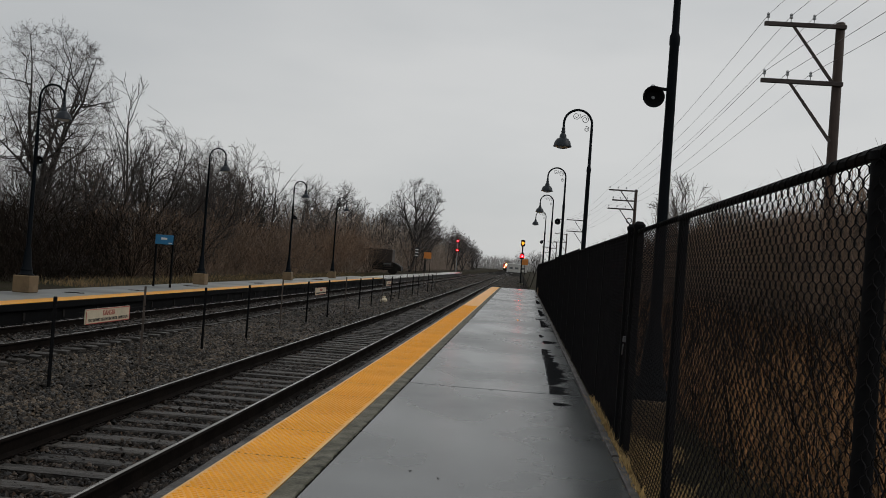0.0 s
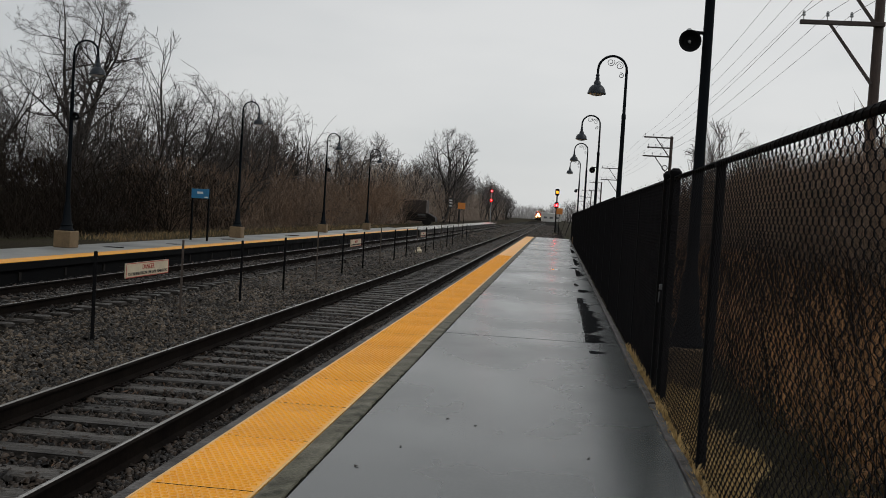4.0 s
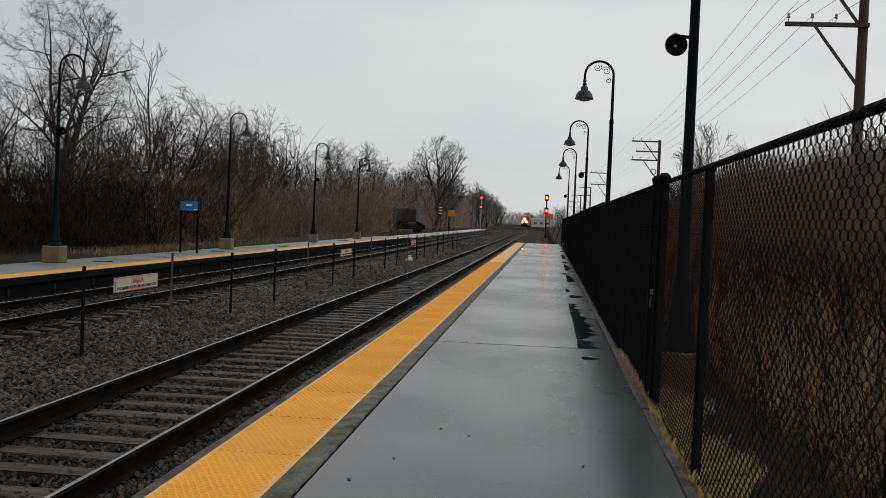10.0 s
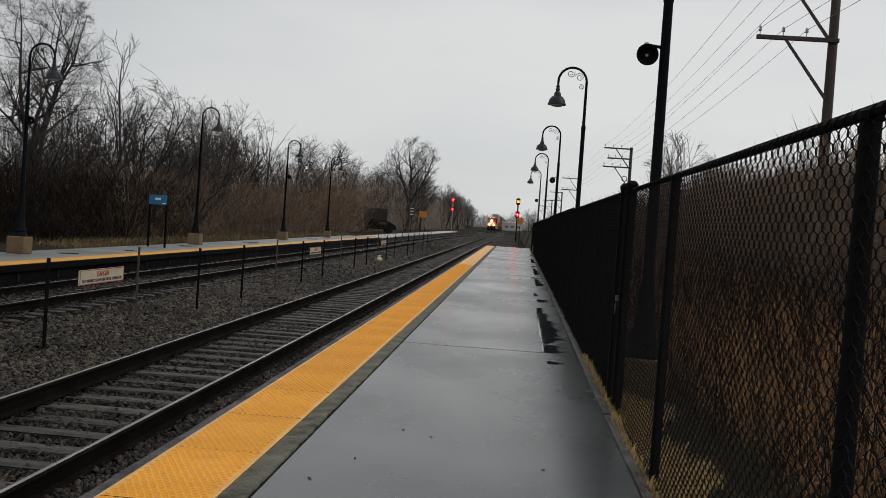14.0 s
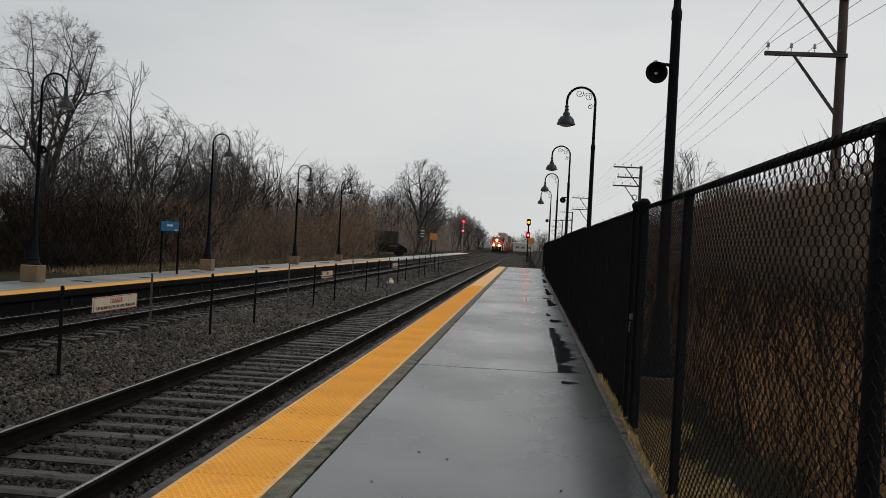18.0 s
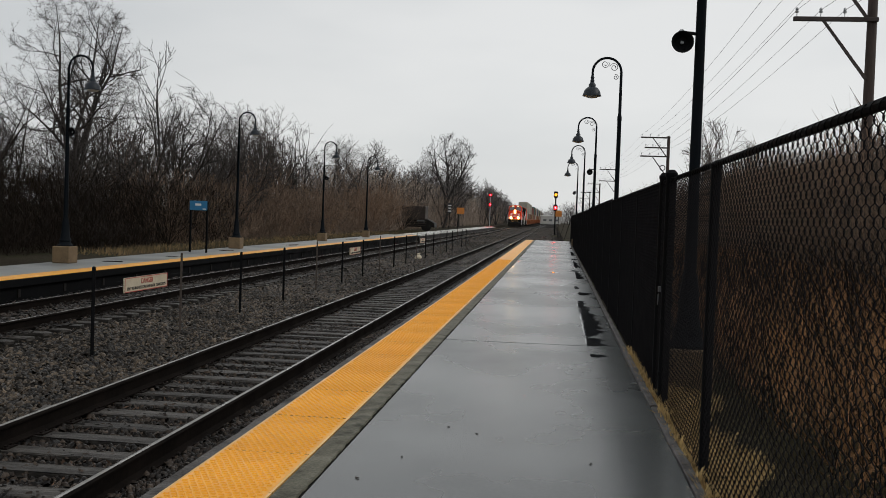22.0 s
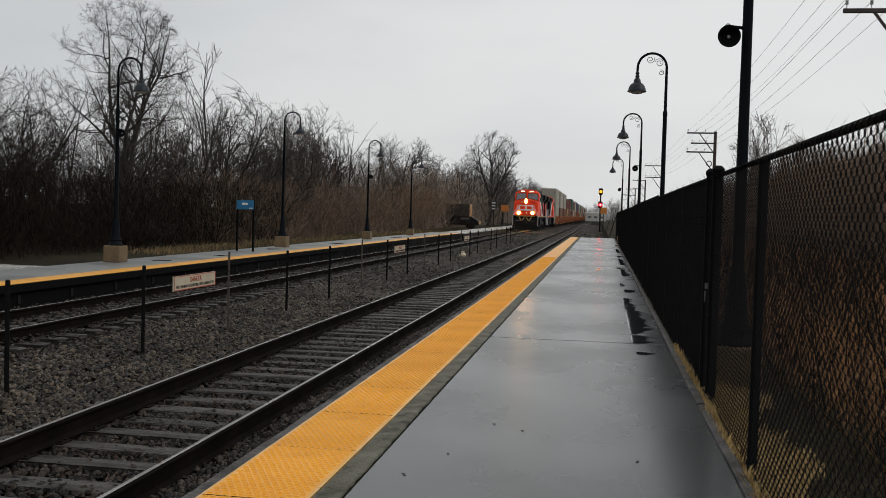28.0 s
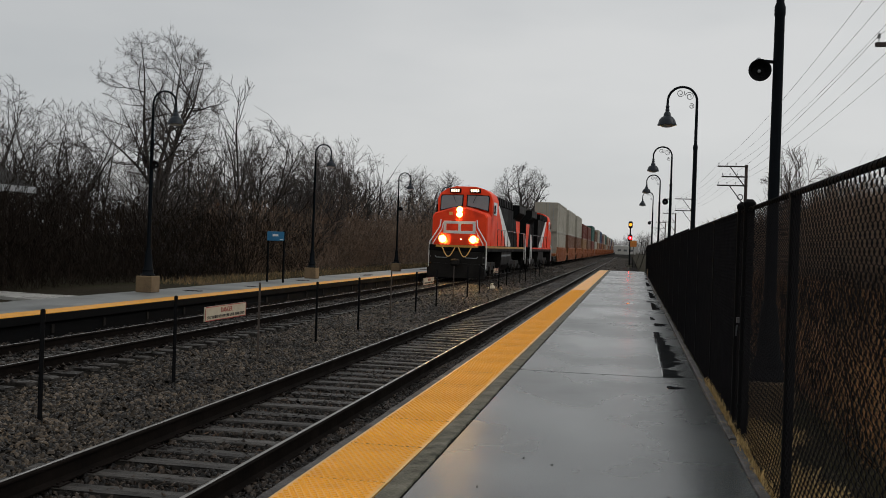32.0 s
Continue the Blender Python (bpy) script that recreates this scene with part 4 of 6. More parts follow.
# ---- fence and signs between the tracks ----
def intertrack():
    x = -6.55
    for k in range(22):
        y = 6.72 + 3.34 * k
        brown = k % 3 == 0 and k
        t = thing("steel_marker_post" if brown else "steel_fence_post", "thin rusty steel post standing in ballast" if brown else "short black steel post standing in ballast", "post", (x, y, -0.58), "posts between the tracks")
        top = 1.43 if brown else 1.325
        if brown:
            part("shaft", Geo().prism([(-0.019, -0.01), (0.019, -0.01), (0.019, 0.0), (0.006, 0.003), (0.006, 0.02), (-0.006, 0.02), (-0.006, 0.003), (-0.019, 0.0)], "z", 0, top), RUSTPOST, t)
        else:
            part("shaft", Geo().turn([(0.027, 0), (0.027, top)], 8), BLACKMETAL, t, smooth=True)
            part("cap", Geo().turn([(0.029, top - 0.05), (0.029, top + 0.005), (0.016, top + 0.02)], 8), BLACKMETAL, t)
    for y in (14.46, 31.1, 47.8):
        s = thing("danger_sign", "cream warning sign with red heading, hung beside the track", "sign", (x + 0.06, y + 0.64, 0.43), "warning signs between the tracks", rz=90)
        part("panel", Geo().chamfer(-0.83, -0.012, -0.115, 0.83, 0.012, 0.115, 0.004), SIGNWHITE, s)
        for z in (-0.108, 0.108):
            part("border", Geo().box(-0.82, -0.016, z - 0.006, 0.82, -0.0125, z + 0.006), SIGNRED, s)
        for xx in (-0.817, 0.817):
            part("border", Geo().box(xx - 0.006, -0.016, -0.10, xx + 0.006, -0.0125, 0.10), SIGNRED, s)
        text_part("DANGER", 0.115, SIGNRED, s, (0, -0.0145, 0.035), (90, 0, 0), "heading")
        text_part("STAY BEHIND YELLOW LINE UNTIL TRAIN STOPS", 0.068, SIGNBLACK, s, (0, -0.0145, -0.06), (90, 0, 0), "lettering")
        part("hanger", Geo().tube([(-1.0, 0.03, 0.07), (1.75, 0.03, 0.07)], 0.006, 5), BLACKMETAL, s)
    # station name sign
    t = thing("station_sign", "blue station name board on two black posts", "sign", (-13.20, 35.3, 0), rz=-14)
    for q in (-0.36, 0.36):
        part("post", Geo().box(q - 0.03, -0.03, 0, q + 0.03, 0.03, 1.95), BLACKMETAL, t)
    b = part("board", Geo().chamfer(-0.38, -0.06, 1.58, 0.38, -0.032, 1.93, 0.006), SIGNBLUE, t, "blue enamel board")
    part("name_bar", Geo().box(-0.13, -0.064, 1.75, 0.13, -0.0605, 1.83), L_WHITE, b)
    part("name_bar", Geo().box(0.2, -0.064, 1.61, 0.35, -0.0605, 1.65), L_WHITE, b)
    b = thing("plastic_bag", "crumpled pale plastic bag on the ballast", "litter", (-6.7, 48.6, -0.53))
    g = Geo().turn([(0.08, 0), (0.17, 0.03), (0.19, 0.10), (0.13, 0.17), (0.06, 0.22), (0.10, 0.28), (0.02, 0.31)], 9)
    g.v = [(x * (1 + 0.4 * noise.noise((x * 9, y * 9, z * 9))), y, z * (1 + 0.3 * noise.noise((x * 7, 5, z)))) for x, y, z in g.v]
    part("bag", g, SIGNWHITE, b)
    # small boards beyond
    t = thing("mile_board", "narrow black board with white bars on a post", "sign", (-13.9, 129.7, -0.12))
    part("post", Geo().turn([(0.045, 0), (0.045, 3.3)], 8), BLACKMETAL, t)
    b = part("board", Geo().box(-0.25, -0.08, 2.25, 0.25, -0.05, 3.6), SIGNBLACK, t)
    for z in (2.55, 2.95, 3.32):
        part("bar", Geo().box(-0.22, -0.086, z - 0.06, 0.22, -0.0805, z + 0.06), L_WHITE, b)
    t = thing("orange_sign", "square orange board on two thin posts", "sign", (-14.05, 146.8, -0.40))
    for q in (-0.38, 0.42):
        part("post", Geo().turn([(0.04, 0), (0.04, 3.4)], 8, (q, 0, 0)), BLACKMETAL, t)
    part("board", Geo().chamfer(-0.57, -0.10, 2.55, 0.57, -0.05, 3.5, 0.01), ORANGE, t)
    t = thing("orange_sign", "orange board on a post beside the signal", "sign", (0.53, 118.5, -0.45))
    part("post", Geo().turn([(0.035, 0), (0.035, 3.3)], 8), BLACKMETAL, t)
    part("board", Geo().chamfer(-0.37, -0.06, 2.58, 0.37, -0.03, 3.30, 0.01), ORANGE, t)
    part("stay", Geo().tube([(0.9, 0, 2.3), (0.2, -1.0, 0)], 0.025, 6), BLACKMETAL, t)


def signal(at, z1, z2, c1, c2, label):
    t = thing("railway_signal", label, "signal", at, "colour-light signals")
    part("mast", Geo().turn([(0.09, 0), (0.09, z1 - 0.3), (0.06, z1 + 0.1)], 10), INSUL if at[0] < -5 else BLACKMETAL, t)
    part("foot", Geo().box(-0.35, -0.35, 0, 0.35, 0.35, 0.25), CONCRETE_EDGE, t)
    for z, c in ((z1, c1), (z2, c2)):
        h = part("head", Geo().chamfer(-0.26, -0.25, z - 0.42, 0.26, -0.08, z + 0.42, 0.10), BLACKMETAL, t)
        part("hood", Geo().tube([(0, -0.26, z), (0, -0.48, z + 0.0)], 0.20, 14, False), BLACKMETAL, h)
        part("lens", Geo().turn([(0.19, -0.262), (0.15, -0.280), (0.095, -0.290)], 14, (0, 0, z), "y"), RED_DIM if c in (RED_LIGHT, RED_NEAR) else c, h)
        part("bulb_glow", Geo().turn([(0.092, -0.2905), (0.05, -0.296), (0.02, -0.30)], 14, (0, 0, z), "y"), c, h)
    return t


# ---- vegetation ----
def grow(seed, height, stems, spread, levels, kids, lean=0.15, r0=0.12, bare=0.3, wig=0.12, crown=None, lift=0.06, fine=0.0055, fork=0.0, curl=0.5, reach=(0.42, 0.66)):
    """Branch pieces (from, to, radius, radius, level) of a bare plant; limbs bend in arcs, and may fork from one trunk."""
    rr = random.Random(seed)
    out = []
    segs = ((5, 4, 2), (6, 5, 3, 1), (7, 6, 4, 2, 1))[levels - 2]

    def limb(p, d, length, r, lev):
        n = segs[lev]
        nodes, first = [(p, r)], len(out)
        arc = Vector((rr.gauss(0, 1), rr.gauss(0, 1), rr.gauss(0, 0.6))) * (curl / n) * (0.45 if lev == 0 else 1.0)
        for i in range(n):
            if i == n // 2:
                arc = -0.6 * arc
            d = (d + arc + Vector((rr.gauss(0, wig), rr.gauss(0, wig), rr.gauss(0, wig) + (lift if lev else 0.05)))).normalized()
            q = p + d * (length / n)
            if crown and q.z > crown[0] - crown[2] and (q.x ** 2 + q.y ** 2) / crown[1] ** 2 + ((q.z - crown[0]) / crown[2]) ** 2 > 1.0 + rr.uniform(-0.18, 0.22):
                n = i
                for j in range(i):
                    ra, rb = r * (1 - 0.92 * j / i), max(fine, r * (1 - 0.92 * (j + 1) / i))
                    out[first + j] = (*out[first + j][:2], max(fine, ra), rb, lev)
                    nodes[j + 1] = (nodes[j + 1][0], rb)
                break
            r2 = max(fine, r * (1 - 0.9 * (i + 1) / n))
            out.append((p, q, nodes[-1][1], r2, lev))
            p = q
            nodes.append((p, r2))
        if lev < levels and n:
            k = kids[min(lev, len(kids) - 1)]
            for j in range(k):
                u = bare + (1 - bare) * (j + rr.random()) / k if lev == 0 else 0.15 + 0.85 * (j + rr.random()) / k
                s = u * n
                i = min(n - 1, int(s))
                a, b = nodes[i][0], nodes[i + 1][0]
                start = a.lerp(b, s - i)
                ax = (b - a).normalized()
                side = ax.orthogonal().normalized()
                side.rotate(Matrix.Rotation(rr.uniform(0, 6.28), 3, ax))
                ang = rr.uniform(0.5, 1.0) * spread
                nd = (ax * math.cos(ang) + side * math.sin(ang)).normalized()
                limb(start, nd, length * rr.uniform(*reach) * (1.15 - 0.5 * u), max(fine * 1.1, nodes[i][1] * rr.uniform(0.52, 0.74)), lev + 1)

    base = Vector((0, 0, 0))
    if fork:
        top = Vector((rr.uniform(-0.15, 0.15), rr.uniform(-0.15, 0.15), fork))
        out.append((base, top, r0 * 1.7, r0 * 1.35, 0))
        base = top
    for s in range(stems):
        a = 6.28 * s / stems + rr.uniform(-0.5, 0.5)
        d = Vector((math.cos(a) * lean, math.sin(a) * lean, 1)).normalized()
        limb(base, d, (height - fork) * rr.uniform(0.72, 0.92), r0 * rr.uniform(0.75, 1.1), 0)
    return out


def limbs_mesh(name, pieces, material, sides):
    n = len(pieces)
    a = np.array([p[0][:] for p in pieces])
    b = np.array([p[1][:] for p in pieces])
    ra = np.array([p[2] for p in pieces])
    rb = np.array([p[3] for p in pieces])
    d = b - a
    d /= np.linalg.norm(d, axis=1)[:, None] + 1e-9
    ref = np.where(np.abs(d[:, 2:3]) < 0.9, np.array([[0, 0, 1.0]]), np.array([[1.0, 0, 0]]))
    u = np.cross(d, ref)
    u /= np.linalg.norm(u, axis=1)[:, None]
    w = np.cross(d, u)
    an = 2 * np.pi * np.arange(sides) / sides
    ring = u[:, None] * np.cos(an)[None, :, None] + w[:, None] * np.sin(an)[None, :, None]
    v = np.concatenate([a[:, None] + ring * ra[:, None, None], b[:, None] + ring * rb[:, None, None]], 1).reshape(-1, 3)
    k = np.arange(sides)
    f = np.stack([k, (k + 1) % sides, sides + (k + 1) % sides, sides + k], -1)
    f = (f[None] + 2 * sides * np.arange(n)[:, None, None])
    # the last twigs end in a point: one triangle a side
    tip = np.array([p[4] >= 3 for p in pieces])
    v = v.reshape(n, 2 * sides, 3)
    v[tip, sides:] = b[tip][:, None]
    quads = f[~tip].reshape(-1, 4)
    tris = np.concatenate([quads[:, [0, 1, 2]], quads[:, [0, 2, 3]], f[tip].reshape(-1, 4)[:, [0, 1, 2]]])
    used, inv = np.unique(tris, return_inverse=True)
    return raw_mesh(name, v.reshape(-1, 3)[used], inv.reshape(-1, 3), material)


def plant(name, label, category, pieces, at, rz=0, twig=None, bark=None, group=""):
    t = thing(name, label, category, at, group, rz=rz)
    thick = [p for p in pieces if p[4] <= 1]
    thin = [p for p in pieces if p[4] > 1]
    part("trunk", limbs_mesh("trunk", thick, bark or BARK, 4 if name == "shrub" else 5), BARK, t)
    if thin:
        part("crown", limbs_mesh("crown", thin, twig or TWIG, 3), TWIG, t)
    return t


def sticks(name, n, box, length, width, tilt, material, seed, label, category, fall=1.0, rise=1.6, ragged=0.0):
    """Thin blades or dead stems standing in a belt: one sheet of slivers."""
    r = np.random.default_rng(seed)
    x0, x1, y0, y1, z0, z1 = box
    x = r.uniform(x0, x1, n)
    y = y0 + (y1 - y0) * r.uniform(0, 1, n) ** fall
    z = z0 + (z1 - z0) * r.uniform(0, 1, n) ** rise
    if ragged:
        x = x0 + (x - x0) * np.array([1 + ragged * (noise.noise((a * 0.9, seed, 0)) + 0.6 * noise.noise((a * 3.1, seed, 5))) for a in y])
    le = r.uniform(0.5, 1.0, n) * length
    an, ti = r.uniform(0, 6.28, n), np.abs(r.normal(0, tilt, n))
    d = np.stack([np.sin(ti) * np.cos(an), np.sin(ti) * np.sin(an), np.cos(ti)], -1)
    bend = np.stack([np.cos(an), np.sin(an), -0.3 + 0 * an], -1) * (le * 0.16)[:, None]
    p = np.stack([x, y, z], -1)
    s = np.stack([-np.sin(an + 1.1), np.cos(an + 1.1), 0 * an], -1) * (width * r.uniform(0.6, 1.2, n))[:, None]
    m = p + d * (le * 0.55)[:, None]
    q = p + d * le[:, None] + bend
    v = np.stack([p - s, p + s, m + s * 0.8, m - s * 0.8, q], 1).reshape(-1, 3)
    f = (np.array([[0, 1, 2], [0, 2, 3], [3, 2, 4]])[None] + 5 * np.arange(n)[:, None, None]).reshape(-1, 3)
    return tagged(new(name, raw_mesh(name, v, f, material)), label, category, kind="stuff")


def vegetation():
    rr = random.Random(11)
    # single trees on the far side
    plant("tree", "tall bare forked tree with a rounded fine crown", "tree", grow(43, 12.6, 4, 1.15, 4, (9, 7, 6, 8), lean=0.20, r0=0.15, bare=0.10, wig=0.12, crown=(7.6, 3.3, 4.0), lift=0.03, fork=2.6, curl=0.9, fine=0.0052, reach=(0.36, 0.58)), (-22.2, 43.0, -0.1), 150)
    plant("tree", "slender bare tree with upright branches", "tree", grow(39, 11.6, 1, 0.75, 3, (10, 4, 3), lean=0.04, r0=0.14, bare=0.35, wig=0.06, crown=(7.6, 2.2, 3.6), curl=0.3, reach=(0.32, 0.50), fine=0.011), (-20.6, 49.5, -0.1), 10)
    plant("tree", "bare tree leaning with thin twigs", "tree", grow(34, 10.4, 2, 0.8, 3, (9, 5, 4), lean=0.7, r0=0.12, bare=0.35, crown=(6.2, 3.6, 3.4), reach=(0.28, 0.44), fine=0.008), (-20.0, 53.5, -0.1), 80)
    plant("tree", "bushy bare tree with dense twigs", "tree", grow(35, 13.0, 7, 0.8, 3, (9, 7, 8), lean=0.30, r0=0.11, bare=0.25, crown=(6.4, 3.0, 3.8), lift=0.05, fine=0.0085, reach=(0.34, 0.54)), (-21.5, 73.0, -0.1), 0, TWIG_MID)
    plant("tree", "bushy bare tree with dense twigs", "tree", grow(36, 11.5, 6, 0.8, 3, (9, 7, 8), lean=0.34, r0=0.10, bare=0.25, crown=(5.6, 3.0, 3.4), lift=0.05, fine=0.0085, reach=(0.34, 0.54)), (-22.6, 69.0, -0.1), 40, TWIG_MID)
    plant("tree", "broad round-crowned bare tree beyond the platform", "tree", grow(10, 15.6, 4, 0.95, 4, (8, 6, 5, 4), lean=0.34, r0=0.26, bare=0.2, wig=0.10, crown=(9.9, 4.7, 4.9), lift=0.06, fine=0.013, fork=3.8, curl=0.7), (-17.6, 158.5, -0.2), 0).scale = (1.07, 1.07, 1.07)
    plant("tree", "bare tree with low spreading crooked limbs", "tree", grow(12, 10.5, 3, 1.05, 3, (8, 6, 6), lean=0.6, r0=0.14, bare=0.2, wig=0.14, crown=(5.6, 4.6, 3.6), fine=0.014, fork=2.2, curl=1.0), (-16.6, 170.0, -0.2), 0)
    plant("tree", "bare tree with spreading crown above the thicket", "tree", grow(37, 13, 3, 0.95, 3, (10, 8, 7), lean=0.36, r0=0.2, crown=(8.2, 4.4, 3.6), fine=0.011, fork=2.0, curl=0.7), (-23.5, 112.0, -0.2), 0)
    # thicket trees: a few forms, copied
    forms = [plant("tree", "thin bare tree in the trackside thicket", "tree", grow(50 + k, 9.0, 4, 1.1, 3, (9, 7, 7), lean=0.42, r0=0.10, bare=0.12, wig=0.14, crown=(4.7, 2.9, 3.3), lift=0.04, fine=0.0062, curl=0.8, reach=(0.32, 0.52)), (-24 - 2 * k, 30 + 6 * k, -0.15), 0, group="thicket trees") for k in range(5)]
    for k in range(66):
        y = 14 + 185 * ((k + rr.random()) / 66) ** 1.25
        x = -rr.uniform(19.5, 26 + 0.05 * y)
        s = rr.uniform(0.78, 1.08) * (0.82 if y < 48 else 1.0) + 0.0020 * y
        o = copy_thing(rr.choice(forms), pose(x, y, -0.15, rr.uniform(-4, 4), rr.uniform(-4, 4), rr.uniform(0, 360)))
        o.scale = (s * 1.1, s * 1.1, s)
    for x, y, s in ((-23.6, 47.5, 1.05), (-25.0, 40.0, 1.0), (-23.2, 36.5, 0.85), (-21.8, 50.5, 0.95), (-24.8, 54.0, 1.15), (-21.2, 57.5, 1.0), (-23.4, 61.0, 1.2), (-22.0, 73.0, 1.35), (-21.5, 80.0, 1.3), (-20.2, 45.0, 0.9), (-20.0, 60.0, 1.0), (-19.6, 39.0, 0.8)):
        o = copy_thing(rr.choice(forms), pose(x, y, -0.15, 0, 0, rr.uniform(0, 360)))
        o.scale = (s * 1.1, s * 1.1, s)
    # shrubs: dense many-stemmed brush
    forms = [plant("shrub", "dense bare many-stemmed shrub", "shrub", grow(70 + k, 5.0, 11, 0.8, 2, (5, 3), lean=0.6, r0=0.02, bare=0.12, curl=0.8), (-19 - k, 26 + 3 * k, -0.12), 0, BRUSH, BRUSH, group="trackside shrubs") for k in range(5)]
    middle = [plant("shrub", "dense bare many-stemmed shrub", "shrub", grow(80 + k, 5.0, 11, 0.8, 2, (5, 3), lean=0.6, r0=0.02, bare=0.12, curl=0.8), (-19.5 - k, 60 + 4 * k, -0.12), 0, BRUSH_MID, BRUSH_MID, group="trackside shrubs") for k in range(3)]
    for k in range(56):
        y = 8 + 150 * ((k + rr.random()) / 56) ** 1.3
        x = -(16.9 + rr.random() ** 1.3 * (6.5 + 0.03 * y))
        s = rr.uniform(0.7, 1.15)
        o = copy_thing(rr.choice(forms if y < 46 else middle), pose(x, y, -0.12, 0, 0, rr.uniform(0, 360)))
        o.scale = (s, s, s)
    tawny = [plant("shrub", "tawny bare bush with fine upright twigs", "shrub", grow(77, 4.6, 13, 0.7, 2, (6, 5), lean=0.5, r0=0.022, bare=0.1, fine=0.009), (-16.9, 88.0, -0.12), 0, TAWNY, TAWNY, group="trackside shrubs")]
    for x, y, s in ((-17.4, 92.5, 1.05), (-17.6, 97.0, 0.95), (-17.2, 74.0, 0.6), (-17.8, 104.0, 1.0), (-17.0, 62.0, 0.45)):
        o = copy_thing(tawny[0], pose(x, y, -0.12, 0, 0, rr.uniform(0, 360)))
        o.scale = (s, s, s)
    sticks("undergrowth", 48000, (-24, -17.0, 6, 52, -0.1, 2.5), 0.9, 0.012, 1.25, BRUSH, 3, "tangled dead undergrowth beneath the trees", "undergrowth", 1.15)
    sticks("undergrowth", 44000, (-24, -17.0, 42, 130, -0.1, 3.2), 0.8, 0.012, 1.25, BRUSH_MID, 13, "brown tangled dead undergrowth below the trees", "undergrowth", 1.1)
    # farthest belt: the pale brush colour carries the haze
    sticks("undergrowth", 30000, (-30, -17.0, 95, 340, -0.1, 6.0), 1.8, 0.03, 0.95, BRUSH_HAZE, 4, "tangled dead undergrowth beneath the trees", "undergrowth", 1.2)
    sticks("verge_grass", 15000, (-16.9, -14.1, 36, 110, -0.12, -0.1), 0.22, 0.008, 0.5, GREENGRASS, 5, "short green and tan grass verge", "grass", 1.3)
    sticks("verge_straw", 3600, (-17.0, -14.3, 32, 90, -0.12, -0.08), 0.36, 0.008, 0.7, DRYGRASS, 6, "tufts of dry straw-coloured grass", "grass", 1.2)
    # right-hand side behind the chain-link fence
    sticks("straw_litter", 20000, (0.97, 1.44, 2, 13, -0.06, -0.01), 0.12, 0.008, 1.9, STRAW, 7, "flattened dry straw along the fence foot", "grass", 1.1, ragged=0.7)
    sticks("weeds", 54000, (2.0, 7.5, 2, 42, -0.2, 0.55), 0.75, 0.0055, 0.95, WEED, 8, "rusty brown dead weeds behind the fence", "weeds", 1.2)
    sticks("weeds", 20000, (2.0, 8.0, -12, 2.3, -0.2, 0.55), 0.75, 0.0065, 0.95, WEED, 16, "rusty brown dead weeds behind the fence", "weeds", 1.0)
    sticks("straw_litter", 11000, (0.97, 1.44, -9, 2.1, -0.06, -0.01), 0.12, 0.008, 1.9, STRAW, 17, "flattened dry straw along the fence foot", "grass", 1.0, ragged=0.7)
    sticks("undergrowth", 6000, (1.8, 6.0, 3, 24, -0.2, 0.8), 1.3, 0.006, 0.5, BRUSH, 20, "dark dead stems among the weeds", "undergrowth", 1.1, 1.4)
    sticks("weeds", 9000, (1.35, 2.6, 2, 16, -0.15, -0.05), 0.22, 0.006, 1.1, GREENGRASS, 23, "low olive dead growth beside the fence", "weeds", 1.2)
    sticks("weeds", 14000, (2.3, 7.0, 5, 26, -0.2, 0.25), 0.5, 0.005, 1.0, DRYGRASS, 9, "pale dry grass among the weeds", "grass", 1.2)
    sticks("undergrowth", 40000, (7.5, 19, 2, 130, -0.3, 4.2), 1.6, 0.018, 0.5, BRUSH_RUST, 10, "dark dead brush behind the fence", "undergrowth", 1.2, 1.05)
    sticks("undergrowth", 9000, (7.2, 13.5, 27, 41, -0.3, 3.3), 1.4, 0.012, 0.8, BRUSH_RUST, 18, "grey-brown dead brush beyond the fence", "undergrowth", 1.0, 1.0)
    sticks("undergrowth", 12000, (11, 21, 41, 66, -0.3, 4.6), 1.5, 0.016, 0.8, BRUSH_RUST, 19, "grey-brown dead brush beyond the fence", "undergrowth", 1.0, 1.0)
    for k in range(60):
        y = 9 + 90 * ((k + rr.random()) / 60) ** 1.3
        x = rr.uniform(5.5, 14)
        s = (1.7 + 0.36 * x) / 3.75 * rr.uniform(0.56, 0.74)
        o = copy_thing(rr.choice(middle), pose(x, y, -0.3, 0, 0, rr.uniform(0, 360)))
        o.scale = (s, s, s)
    for x, y, s in ((6.4, 12.0, 0.62), (7.2, 13.5, 0.66), (8.0, 15.0, 0.72), (7.0, 17.0, 0.68), (8.8, 18.5, 0.78), (6.8, 20.5, 0.68)):
        o = copy_thing(rr.choice(middle), pose(x, y, -0.3, 0, 0, rr.uniform(0, 360)))
        o.scale = (s, s, s)
    tf = [plant("tree", "small bare tree behind the fence", "tree", grow(90 + k, 7.4, 4, 0.85, 3, (9, 7, 7), lean=0.34, r0=0.09, bare=0.2, crown=(4.0, 2.5, 3.0), fine=0.011), (12.2 + 5 * k, 62 + 4 * k, -0.4), 0, TWIG_MID, group="trees behind the fence") for k in range(3)]
